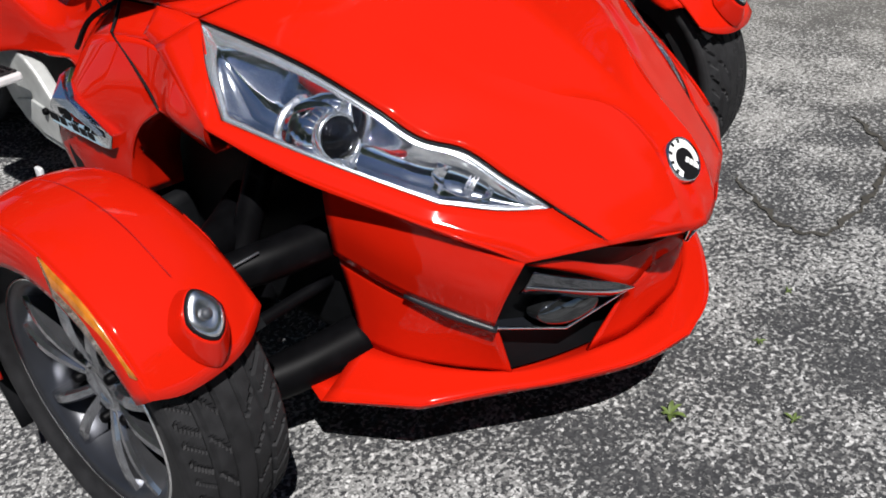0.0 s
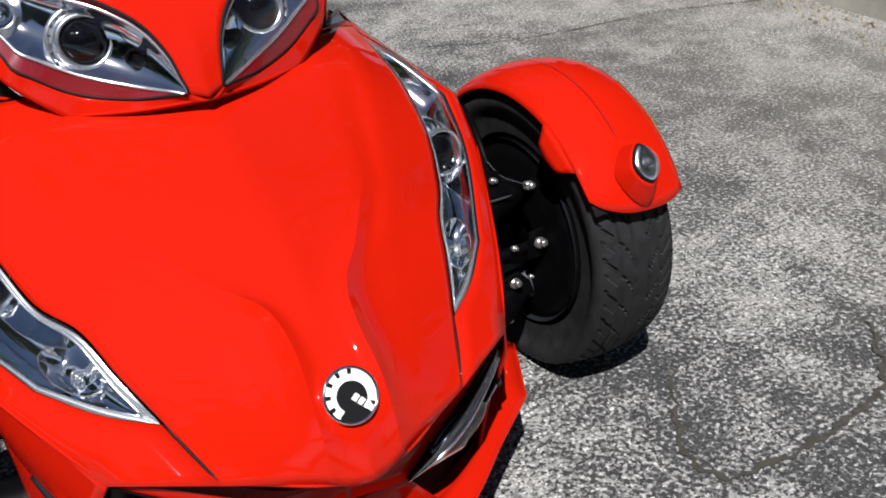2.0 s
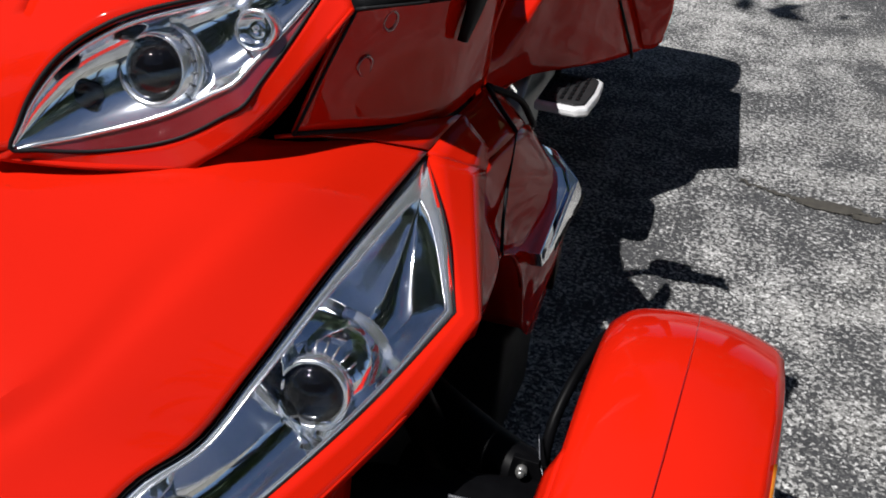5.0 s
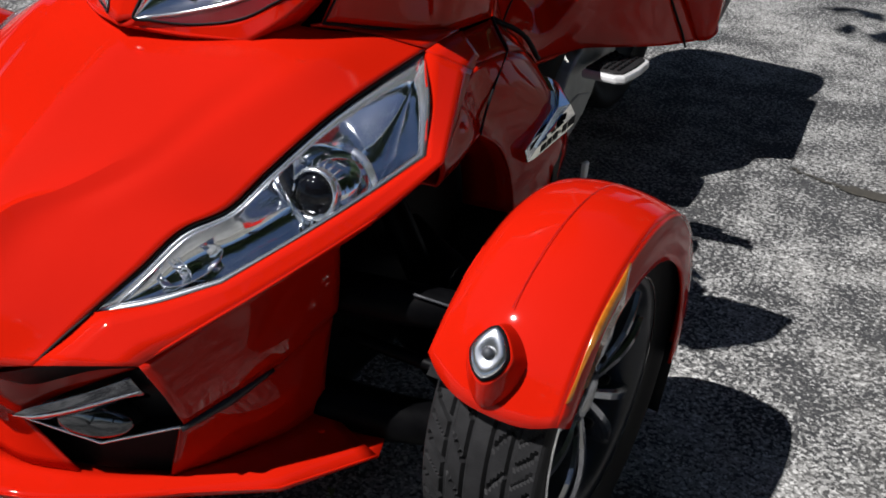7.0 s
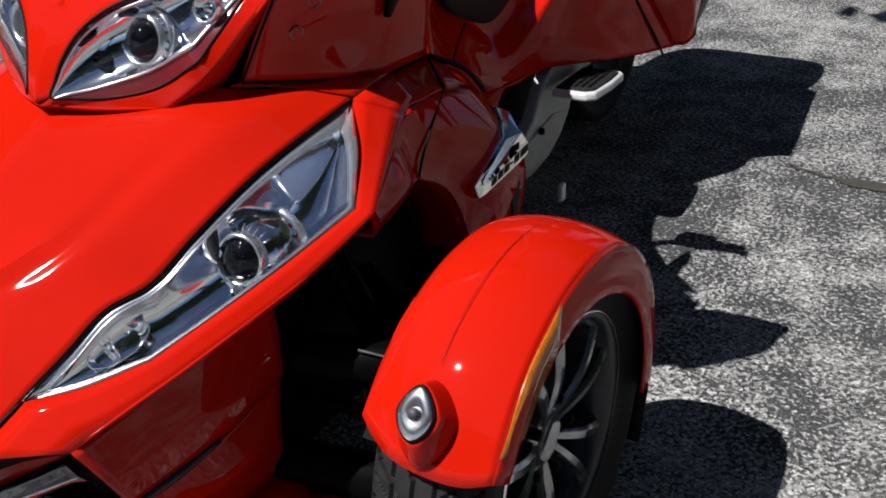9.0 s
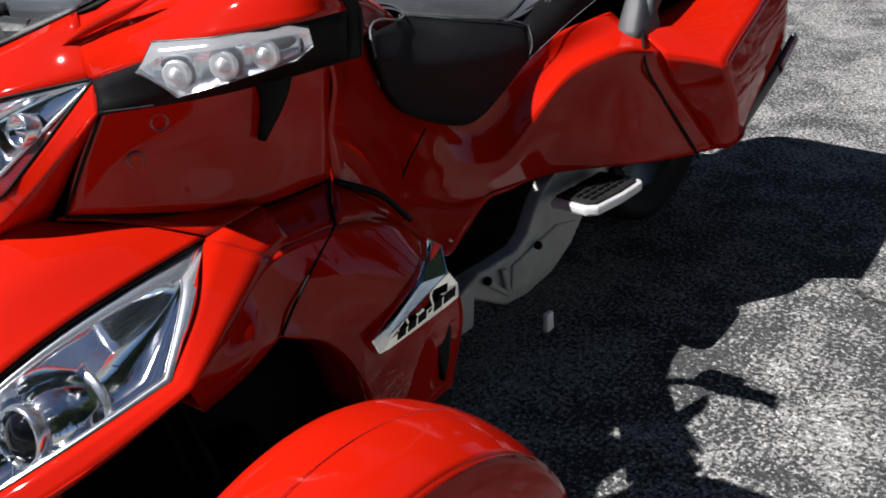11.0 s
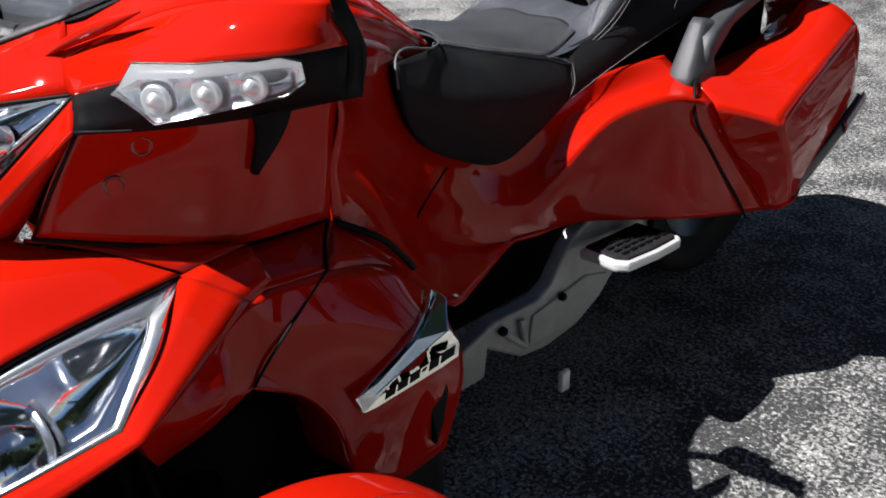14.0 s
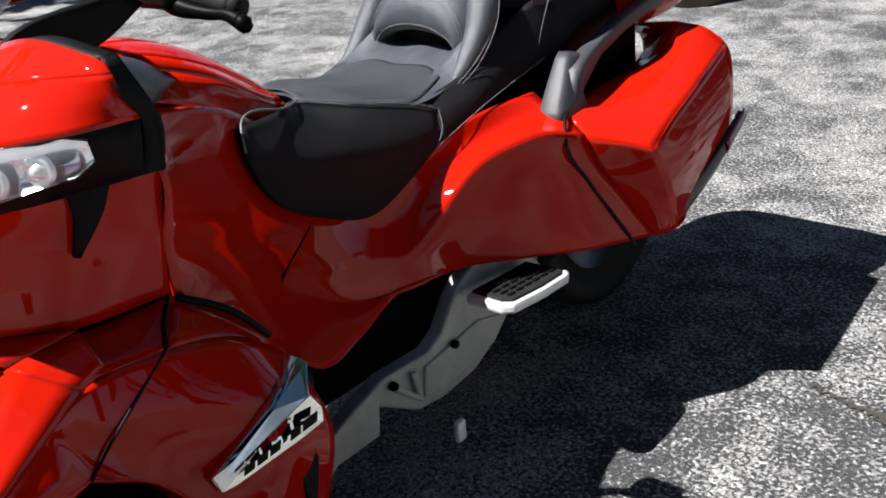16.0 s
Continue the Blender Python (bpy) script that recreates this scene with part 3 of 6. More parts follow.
# gap line between bonnet and surround
bm = B()
tube(bm, [(0.163, 0.655, 0.430), (0.182, 0.690, 0.458), (0.199, 0.729, 0.483)], 0.0022, 8, 6)
p = part("gap_seal", bm, GUM, trike)
other_side(p)

# ---- upper fairing ----
UP_TOP = [(0.025, 1.015, 0.764), (0.036, 1.040, 0.812), (0.058, 1.066, 0.850), (0.091, 1.090, 0.876), (0.172, 1.150, 0.902), (0.263, 1.244, 0.918)]
UP_LOW = [(0.025, 1.015, 0.764), (0.093, 1.062, 0.757), (0.158, 1.098, 0.770), (0.216, 1.124, 0.806), (0.240, 1.175, 0.856), (0.263, 1.244, 0.918)]
TRAY = [(0, 1.128, 0.900), (0.060, 1.165, 0.922), (0.130, 1.215, 0.950), (0.208, 1.272, 0.985)]
bm = B()
net(bm, [UP_TOP, [(0.0, 1.005, 0.757), (0.0, 1.036, 0.815), (0.0, 1.085, 0.868)] + TRAY], 36, 5, (0, 1.4, 0.75))
both_sides(bm)
part("fairing_front", bm, RED, trike, "glossy red beak between the upper headlamps", 0.005)
bm = B()
net(bm, [bent(UP_LOW, [(4, 20), (3, 16)]), bent([(0.0, 1.008, 0.750), (0.085, 1.052, 0.738), (0.170, 1.094, 0.736), (0.228, 1.130, 0.786), (0.262, 1.180, 0.840), (0.290, 1.222, 0.886)], [(3, 12), (4, 24)])], 36, 4, (0, 1.4, 0.85))
net(bm, [[(0.0, 1.009, 0.751), (0.085, 1.046, 0.742), (0.168, 1.096, 0.737)], [(0.0, 1.06, 0.745), (0.085, 1.09, 0.738), (0.17, 1.13, 0.735)]], 14, 2, (0, 1.0, 1.5))
net(bm, [[(0.168, 1.096, 0.736), (0.228, 1.130, 0.786), (0.262, 1.180, 0.840), (0.290, 1.222, 0.886)], [(0.200, 1.165, 0.742), (0.235, 1.180, 0.785), (0.262, 1.200, 0.835), (0.288, 1.232, 0.886)]], 16, 3, (0, 1.4, 0.8))
both_sides(bm)
part("fairing_chin", bm, RED, trike, "glossy red chin below the upper headlamps", 0.004)


def upper_headlamp():
    a, b = curve_through(UP_TOP, 32), bent(UP_LOW, [(4, 20), (3, 12)])
    out = np.array((0.25, -0.88, 0.42))
    wide = np.linalg.norm(a - b, axis=1)[:, None]
    bm = B()
    net(bm, [a, (a + b) / 2 + out * 0.10 * wide, b], 32, 6, (0, 1.5, 0.8))
    lamp = part("upper_headlamp", bm, LENS, trike, "angular upper headlamp with two round lights")
    ia, ib = a * 0.94 + b * 0.06 - out * 0.006, b * 0.79 + a * 0.21 - out * 0.004
    bm = B()
    sink = np.minimum(0.6 * wide, 0.07)
    back = np.array((0.1, -0.95, -0.25))
    net(bm, [ia * (1 - s) + ib * s - back * sink * 0.40 * (1 - abs(2 * s - 1) ** 3) for s in np.linspace(0, 1, 9)], 32, 2)
    part("reflector", bm, BOWL, lamp, "polished chrome reflector")
    bm = B()
    net(bm, [b + out * 0.001, ib], 32, 2)
    part("red_strip", bm, REDLENS, lamp, "dark red plastic strip")
    bm = B()
    tube(bm, [tuple(q + out * 0.002) for q in np.concatenate([ia[::-1], ib[1:]])[::2]], 0.0028, 100, 6)
    part("bezel", bm, BEZEL, lamp, "thin bright bezel")
    # dark vent and adjuster beside the projector
    for q, r in (((0.0705, 1.077, 0.806), 0.010),):
        bm = B()
        lathe(bm, [(r * 1.25, -0.012), (r * 1.25, 0.0), (r, 0.003), (r * 0.85, -0.004), (0.0004, -0.006)], facing(q, (0.08, -1.0, 0.35)), 24)
        part("adjuster", bm, DARKGLASS, lamp)
    bm = B()
    tube(bm, [tuple(q) for q in np.concatenate([a[::-1], b[1:]])[::2]], 0.0022, 100, 6)
    part("seal", bm, GUM, lamp, "black rubber seal")
    f = facing((0.123, 1.1145, 0.829), (0.08, -1.0, 0.35))
    bm = B()
    lathe(bm, [(0.046, -0.035), (0.044, -0.010), (0.0405, -0.006), (0.0365, 0.001), (0.0330, 0.002), (0.0295, -0.006)], f, 40)
    part("projector_ring", bm, BEZEL, lamp)
    bm = B()
    lathe(bm, [(0.0300, -0.006), (0.027, 0.003), (0.018, 0.010), (0.008, 0.0135), (0.0002, 0.014)], f, 32)
    part("projector_glass", bm, DARKGLASS, lamp)
    # part of a ribbed flange round the outer side
    bm = B()
    lathe(bm, [(0.0500, -0.016), (0.0505, -0.012), (0.0470, -0.006), (0.0445, -0.008)], f, 28, (radians(-100), radians(75)))
    part("flange", bm, BEZEL, lamp)
    for k in range(11):
        a0 = radians(-92 + k * 16)
        bm = B()
        tube(bm, [tuple(f @ Vector((r * math.cos(a0), r * math.sin(a0), h))) for r, h in ((0.0415, -0.004), (0.0455, -0.0055))], 0.0013, 2, 5)
        part("flange_rib", bm, SATIN, lamp)
    f = facing((0.2125, 1.160, 0.871), (0.1, -1.0, 0.35))
    bm = B()
    lathe(bm, [(0.021, -0.02), (0.021, 0.0), (0.019, 0.003), (0.017, 0.0)], f, 28)
    part("small_ring", bm, BEZEL, lamp)
    bm = B()
    lathe(bm, [(0.017, 0.0), (0.013, -0.008), (0.006, -0.010), (0.004, 0.0), (0.0002, 0.003)], f, 24)
    part("small_bowl", bm, REFLECT, lamp)
    return lamp


other_side(upper_headlamp())

# tray under the windscreen
bm = B()
net(bm, [[(0, 1.132, 0.906), (0.06, 1.168, 0.927), (0.13, 1.218, 0.955), (0.205, 1.275, 0.988)], [(0, 1.165, 0.925), (0.06, 1.19, 0.94), (0.12, 1.24, 0.965), (0.19, 1.30, 0.995)], [(0, 1.30, 0.93), (0.06, 1.31, 0.94), (0.13, 1.34, 0.965), (0.20, 1.38, 1.0)], [(0, 1.45, 0.98), (0.07, 1.45, 0.98), (0.15, 1.45, 1.0), (0.24, 1.45, 1.03)]], 16, 4, (0, 1.4, 0.5))
both_sides(bm)
part("dash_tray", bm, TRAYM, trike, "dark grey plastic tray below the windscreen", 0.004)
# angular prow at the front of the tray
bm = B()
prow = [[(0, 1.137, 0.905), (0.06, 1.173, 0.926), (0.125, 1.219, 0.953)], [(0, 1.146, 0.942), (0.055, 1.180, 0.956), (0.112, 1.222, 0.974)], [(0, 1.170, 0.950), (0.050, 1.196, 0.961), (0.100, 1.232, 0.978)], [(0, 1.235, 0.948), (0.045, 1.245, 0.955), (0.090, 1.262, 0.965)]]
net(bm, prow, 12, 3, (0, 1.25, 0.85), True)
net(bm, [[q[-1] for q in prow], [(0.150, 1.238, 0.955), (0.140, 1.240, 0.966), (0.130, 1.250, 0.972), (0.115, 1.275, 0.962)]], 6, 3, (0, 1.25, 0.9), True)
both_sides(bm)
part("tray_prow", bm, TRAYM, trike, "angular dark grey front of the tray", 0, False, 0.002)
for k in (1, -1):
    bm = B()
    tube(bm, [(0.020 * k, 1.205, 0.955), (0.030 * k, 1.235, 0.966), (0.045 * k, 1.270, 0.968)], [0.006, 0.012, 0.014], 10, 10)
    part("tray_rib", bm, GUM, trike)
bm = B()
bends = [(3, 10), (3, 10)]
net(bm, [bent([(0, 1.262, 0.972), (0.10, 1.264, 0.977), (0.197, 1.271, 0.985), (0.229, 1.331, 1.008), (0.264, 1.389, 1.033)], bends), bent([(0, 1.33, 1.09), (0.10, 1.335, 1.09), (0.188, 1.35, 1.09), (0.228, 1.40, 1.086), (0.262, 1.45, 1.08)], bends), bent([(0, 1.45, 1.25), (0.09, 1.46, 1.25), (0.165, 1.49, 1.24), (0.21, 1.53, 1.21), (0.245, 1.58, 1.17)], bends)], 20, 6, (0, 1.7, 1.0))
both_sides(bm)
screen = part("windscreen", bm, SCREEN, trike, "clear tinted windscreen", 0.004)
screen.visible_shadow = False

# raised rib from beak to mirror pod, added to shadow like a recessed slot
bm = B()
tube(bm, [(0.205, 1.243, 0.949), (0.230, 1.254, 0.964), (0.268, 1.270, 0.983), (0.311, 1.280, 0.999), (0.345, 1.293, 1.013)], [0.001, 0.006, 0.008, 0.006, 0.001], 24, 8)
p = part("fairing_rib", bm, RED, trike)
other_side(p)

# side cowl below the mirror
COWL_LOW = [(0.246, 1.172, 0.762), (0.300, 1.270, 0.738), (0.338, 1.360, 0.718), (0.347, 1.515, 0.704)]
bm = B()
net(bm, [[(0.286, 1.226, 0.886), (0.320, 1.320, 0.905), (0.345, 1.420, 0.905), (0.362, 1.532, 0.880)], [(0.264, 1.195, 0.822), (0.296, 1.290, 0.832), (0.335, 1.410, 0.805), (0.354, 1.524, 0.795)], COWL_LOW], 20, 6, (0, 1.4, 0.8))
p = part("side_cowl", bm, RED, trike, "", 0.004)
other_side(p)
bm = B()
tube(bm, [(0.290, 1.226, 0.884), (0.267, 1.197, 0.82), (0.247, 1.172, 0.762)], 0.002, 8, 6)
tube(bm, COWL_LOW[:3], 0.003, 12, 6)
p = part("cowl_gap", bm, GUM, trike)
other_side(p)
# dents in the cowl, their shade put in as darker red discs
for q in ((0.3005, 1.294, 0.853), (0.2865, 1.260, 0.812)):
    bm = B()
    lathe(bm, [(0.013, -0.004), (0.012, 0.001), (0.009, 0.0), (0.007, -0.003), (0.0004, -0.003)], facing(q, (0.94, -0.32, -0.1)), 20)
    other_side(part("fastener", bm, REDLENS, trike))
bm = B()
net(bm, [[(0.348, 1.412, 0.89), (0.354, 1.415, 0.85), (0.349, 1.405, 0.80)], [(0.364, 1.468, 0.89), (0.362, 1.450, 0.85), (0.351, 1.412, 0.798)]], 8, 2, (0, 1.4, 0.8))
p = part("mirror_stalk", bm, BLACK, trike, "", 0.01)
other_side(p)

# recess under the cowl, and the side pod that carries the badge
SHOULDER = [(0.469, 1.155, 0.605), (0.437, 1.252, 0.640), (0.407, 1.345, 0.673), (0.411, 1.457, 0.672), (0.404, 1.560, 0.640), (0.392, 1.648, 0.566)]
bm = B()
net(bm, [[(0.340, 1.300, 0.716), (0.348, 1.400, 0.708), (0.350, 1.515, 0.702)], [(0.400, 1.350, 0.678), (0.408, 1.400, 0.678), (0.411, 1.457, 0.674)]], 12, 4, (0, 1.4, 0.3))
net(bm, [[(0.347, 1.515, 0.704), (0.362, 1.560, 0.672), (0.382, 1.620, 0.610), (0.392, 1.652, 0.562)], [(0.411, 1.457, 0.674), (0.408, 1.520, 0.655), (0.402, 1.590, 0.610), (0.395, 1.648, 0.562)]], 12, 3, (0, 1.4, 0.3))
p = part("pod_recess", bm, RED, trike, "", 0.004)
other_side(p)
ARCH = bent([(0.446, 1.180, 0.548), (0.446, 1.250, 0.562), (0.446, 1.310, 0.586), (0.447, 1.390, 0.530), (0.450, 1.425, 0.475), (0.453, 1.445, 0.385), (0.455, 1.500, 0.335), (0.448, 1.625, 0.325)], [(3, 10), (4, 14), (3, 12)])
bm = B()
net(bm, [SHOULDER, [(0.462, 1.165, 0.575), (0.455, 1.265, 0.590), (0.434, 1.350, 0.590), (0.446, 1.465, 0.580), (0.460, 1.570, 0.545), (0.452, 1.655, 0.480)], ARCH], 36, 8, (0, 1.4, 0.4))
net(bm, [ARCH[:25], [(0.35, y + 0.004, z - 0.012) for x, y, z in ARCH[:25]]], 24, 3, (0.4, 1.5, 0.7))
p = part("side_pod", bm, RED, trike, "red side pod above the wheel arch", 0.004)
other_side(p)
bm = B()
tube(bm, [(0.352, 1.510, 0.706), (0.382, 1.480, 0.692), (0.412, 1.457, 0.675)], 0.003, 10, 6)
tube(bm, [(0.411, 1.457, 0.673), (0.424, 1.390, 0.632), (0.438, 1.335, 0.600), (0.446, 1.312, 0.586)], 0.0022, 16, 6)
tube(bm, [(0.350, 1.520, 0.700), (0.382, 1.575, 0.665), (0.396, 1.62, 0.61)], 0.005, 12, 6)
p = part("pod_gap", bm, GUM, trike)
other_side(p)
bm = B()
slab(bm, [(1.572, 0.482), (1.606, 0.496), (1.616, 0.440), (1.606, 0.392), (1.590, 0.358), (1.582, 0.410)], Matrix(((0, 0, 1, 0.4655), (1, 0, 0, 0), (0, 1, 0, 0), (0, 0, 0, 1))), 0.03)
bmesh.ops.recalc_face_normals(bm, faces=bm.faces[:])
p = part("pod_vent", bm, BLACK, trike, "black vent strip below the badge", 0, False, 0.003)
other_side(p)


def badge():
    """Chrome side badge: a tall stem and a slanting blade with dark marks."""
    bm = B()
    edge = [Vector(q) for q in ((0.455, 1.446, 0.510), (0.457, 1.456, 0.484), (0.459, 1.475, 0.483), (0.466, 1.590, 0.494), (0.468, 1.622, 0.500), (0.467, 1.624, 0.521), (0.460, 1.612, 0.545), (0.408, 1.654, 0.560), (0.398, 1.640, 0.572), (0.440, 1.585, 0.570), (0.458, 1.548, 0.560))]
    n = Vector((0.985, -0.05, 0.16)).normalized()
    top = [bm.verts.new(q + n * 0.012) for q in edge]
    low = [bm.verts.new(q - n * 0.008) for q in edge]
    c = bm.verts.new(sum(edge, Vector()) / len(edge) + n * 0.014)
    for i in range(len(edge)):
        j = (i + 1) % len(edge)
        bm.faces.new([c, top[i], top[j]])
        bm.faces.new([top[j], top[i], low[i], low[j]])
    bmesh.ops.recalc_face_normals(bm, faces=bm.faces[:])
    bd = part("side_badge", bm, CHROME, trike, "chrome side badge with dark marks", 0, False, 0.002)
    # facet whose blue is reflected sky, painted into its colour
    bm = B()
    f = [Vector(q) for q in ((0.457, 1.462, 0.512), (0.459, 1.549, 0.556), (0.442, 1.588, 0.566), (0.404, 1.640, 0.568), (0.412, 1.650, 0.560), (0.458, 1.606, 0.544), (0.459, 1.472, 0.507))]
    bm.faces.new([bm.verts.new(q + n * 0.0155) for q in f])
    part("blue_facet", bm, SKY_CHROME, bd, "", 0.001, False)
    a, w = Vector((0.459, 1.487, 0.4935)), Vector((0.009, 0.126, 0.018))
    for k, wide in ((0, 0.13), (1, 0.13), (2, 0.13), (3, 0.05), (3.6, 0.13), (4.6, 0.19)):
        o = a + w * (0.165 * k) + n * 0.0185 + (Vector((0, 0, 0.005)) if wide == 0.05 else Vector())
        h, d = Vector((0, 0.003, 0.004 if wide == 0.05 else 0.0115 + 0.0006 * k)), w * wide
        bm = B()
        bm.faces.new([bm.verts.new(q) for q in (o, o + d, o + d + h, o + h)])
        part("dark_mark", bm, GUM, bd, "", 0.0015, False)
    return bd


other_side(badge())


# ---- mirrors with turn signals ----
def mirror():
    top = [(0.203, 1.268, 0.980), (0.235, 1.331, 1.004), (0.272, 1.386, 1.030), (0.370, 1.400, 1.056), (0.500, 1.408, 1.045)]
    fold = [(0.231, 1.253, 0.949), (0.290, 1.292, 0.985), (0.350, 1.322, 1.010), (0.430, 1.348, 1.028), (0.509, 1.410, 1.030)]
    low = [(0.257, 1.240, 0.914), (0.360, 1.253, 0.950), (0.440, 1.297, 0.975), (0.508, 1.365, 0.984), (0.510, 1.430, 0.981)]
    bot = [(0.291, 1.222, 0.885), (0.375, 1.270, 0.897), (0.445, 1.345, 0.908), (0.512, 1.420, 0.925)]
    back = [(0.30, 1.40, 0.895), (0.38, 1.44, 0.90), (0.45, 1.46, 0.905), (0.508, 1.450, 0.925)]
    bm = B()
    mid = curve_through(fold, 24) * 0.5 + curve_through(low, 24) * 0.5 + np.array((0.002, -0.004, 0.002))
    net(bm, [top, fold], 24, 5, (0.36, 1.42, 0.9))
    net(bm, [fold, mid, low], 24, 4, (0.36, 1.42, 0.9))
    mi = part("mirror", bm, RED, trike, "red mirror pod with a black lower shell", 0.004)
    bm = B()
    net(bm, [low, bot], 24, 3, (0.36, 1.42, 0.95))
    net(bm, [bot, back], 24, 3, (0.36, 1.40, 1.1))
    net(bm, [[(0.500, 1.408, 1.045), (0.512, 1.412, 1.010), (0.510, 1.430, 0.981), (0.512, 1.420, 0.925)], [(0.500, 1.426, 1.046), (0.513, 1.436, 1.009), (0.512, 1.452, 0.976), (0.510, 1.446, 0.922)]], 12, 3, (0.36, 1.42, 0.95))
    net(bm, [top, [(0.222, 1.290, 0.985), (0.250, 1.355, 1.010), (0.290, 1.405, 1.032), (0.380, 1.419, 1.056), (0.500, 1.426, 1.046)]], 24, 2, (0.36, 1.40, 0.8))
    net(bm, [[(0.29, 1.405, 1.032), (0.38, 1.419, 1.056), (0.500, 1.426, 1.046)], [(0.30, 1.39, 0.97), (0.38, 1.420, 0.98), (0.512, 1.450, 0.976)], [(0.30, 1.40, 0.895), (0.38, 1.43, 0.90), (0.510, 1.446, 0.922)]], 12, 3, (0.36, 1.2, 0.95))
    net(bm, [[(0.512, 1.420, 0.925), (0.45, 1.345, 0.91)], [(0.510, 1.446, 0.922), (0.45, 1.46, 0.905)]], 4, 2, (0.4, 1.4, 1.1))
    part("lower_shell", bm, BLACK, mi, "black plastic shell", 0.003)
    return mi


other_side(mirror())


def turn_signal():
    up = [(0.3585, 1.2475, 0.943), (0.376, 1.259, 0.972), (0.440, 1.294, 0.976), (0.500, 1.352, 0.982), (0.511, 1.369, 0.976)]
    lo = [(0.3585, 1.2475, 0.941), (0.400, 1.262, 0.912), (0.445, 1.298, 0.925), (0.500, 1.356, 0.942), (0.513, 1.370, 0.956)]
    a, b = bent(up, [(2, 5), (2, 8), (2, 7), (2, 4)]), bent(lo, [(2, 5), (2, 8), (2, 7), (2, 4)])
    out = np.array((0.45, -0.85, 0.0))
    bm = B()
    net(bm, [a, a * 0.85 + b * 0.15 + out * 0.010, (a + b) / 2 + out * 0.014, b * 0.85 + a * 0.15 + out * 0.010, b], 24, 3, (0.4, 1.5, 0.9))
    ts = part("turn_signal", bm, HAZY, trike, "clear turn signal with three bulbs")
    # three mirror chambers under a pale ledge
    s = np.linspace(0, 1, 25)[:, None]
    room = np.abs(np.sin(np.clip((s - 0.12) / 0.80, 0, 1) * 3 * math.pi)) ** 0.6
    ledge = a * 0.74 + b * 0.26 + out * 0.001
    bm = B()
    net(bm, [ledge, ledge * 0.75 + b * 0.25 - out * 0.012 * room, ledge * 0.45 + b * 0.55 - out * 0.014 * room, ledge * 0.15 + b * 0.85 - out * 0.007 * room, b + out * 0.002], 24, 4)
    part("reflector", bm, BEZEL, ts, "mirror reflector with three chambers")
    bm = B()
    net(bm, [a + out * 0.002, ledge], 24, 2)
    part("ledge", bm, PEARL, ts)
    bm = B()
    tube(bm, [tuple(q) for q in np.concatenate([a[::-1], b[1:]])], 0.0016, 96, 6)
    part("rim", bm, SATIN, ts)
    for i in (6, 13, 17):
        c = (ledge[i] + b[i]) / 2
        bm = B()
        lathe(bm, [(0.0170, -0.006), (0.0160, -0.001), (0.0130, 0.000), (0.0100, -0.003), (0.0075, 0.002), (0.005, 0.006), (0.0002, 0.0075)], facing(c, out), 24)
        part("bulb", bm, PEARL, ts, "bright bulb in a round cup")
    return ts


other_side(turn_signal())

# ---- tank, body sides and saddlebags ----
bm = B()
crown = [(0, 1.50, 0.985), (0, 1.62, 0.975), (0, 1.78, 0.940), (0, 1.92, 0.860), (0, 1.995, 0.800)]
shoulder = [(0.13, 1.52, 0.975), (0.125, 1.64, 0.962), (0.110, 1.78, 0.915), (0.070, 1.92, 0.835), (0.030, 1.992, 0.798)]
net(bm, [crown, [(0.07, 1.51, 0.984), (0.068, 1.63, 0.973), (0.06, 1.78, 0.935), (0.040, 1.92, 0.853), (0.015, 1.994, 0.800)], shoulder], 24, 4, (0, 1.7, 0.5))
ledge = [(0.15, 1.53, 0.955), (0.147, 1.65, 0.940), (0.130, 1.79, 0.890), (0.085, 1.93, 0.812), (0.040, 1.998, 0.785)]
net(bm, [shoulder, ledge], 24, 2, (0, 1.7, 0.5))
net(bm, [ledge, [(0.24, 1.53, 0.925), (0.215, 1.64, 0.905), (0.165, 1.76, 0.848), (0.104, 1.90, 0.786), (0.055, 2.0, 0.765)]], 24, 4, (0, 1.7, 0.5))
both_sides(bm)
part("tank_cover", bm, RED, trike, "red console between mirrors and seat", 0.004)
bm = B()
net(bm, [[(0.150, 1.500, 1.000), (0.155, 1.602, 0.974), (0.146, 1.668, 0.949), (0.149, 1.718, 0.909)], [(0.225, 1.500, 1.006), (0.205, 1.585, 0.981), (0.196, 1.635, 0.948), (0.196, 1.668, 0.914)], [(0.305, 1.500, 0.994), (0.252, 1.562, 0.974), (0.247, 1.596, 0.936), (0.242, 1.612, 0.906)]], 16, 4, (0.15, 1.55, 0.5))
other_side(part("console_pad", bm, SATIN, trike, "", 0.01))

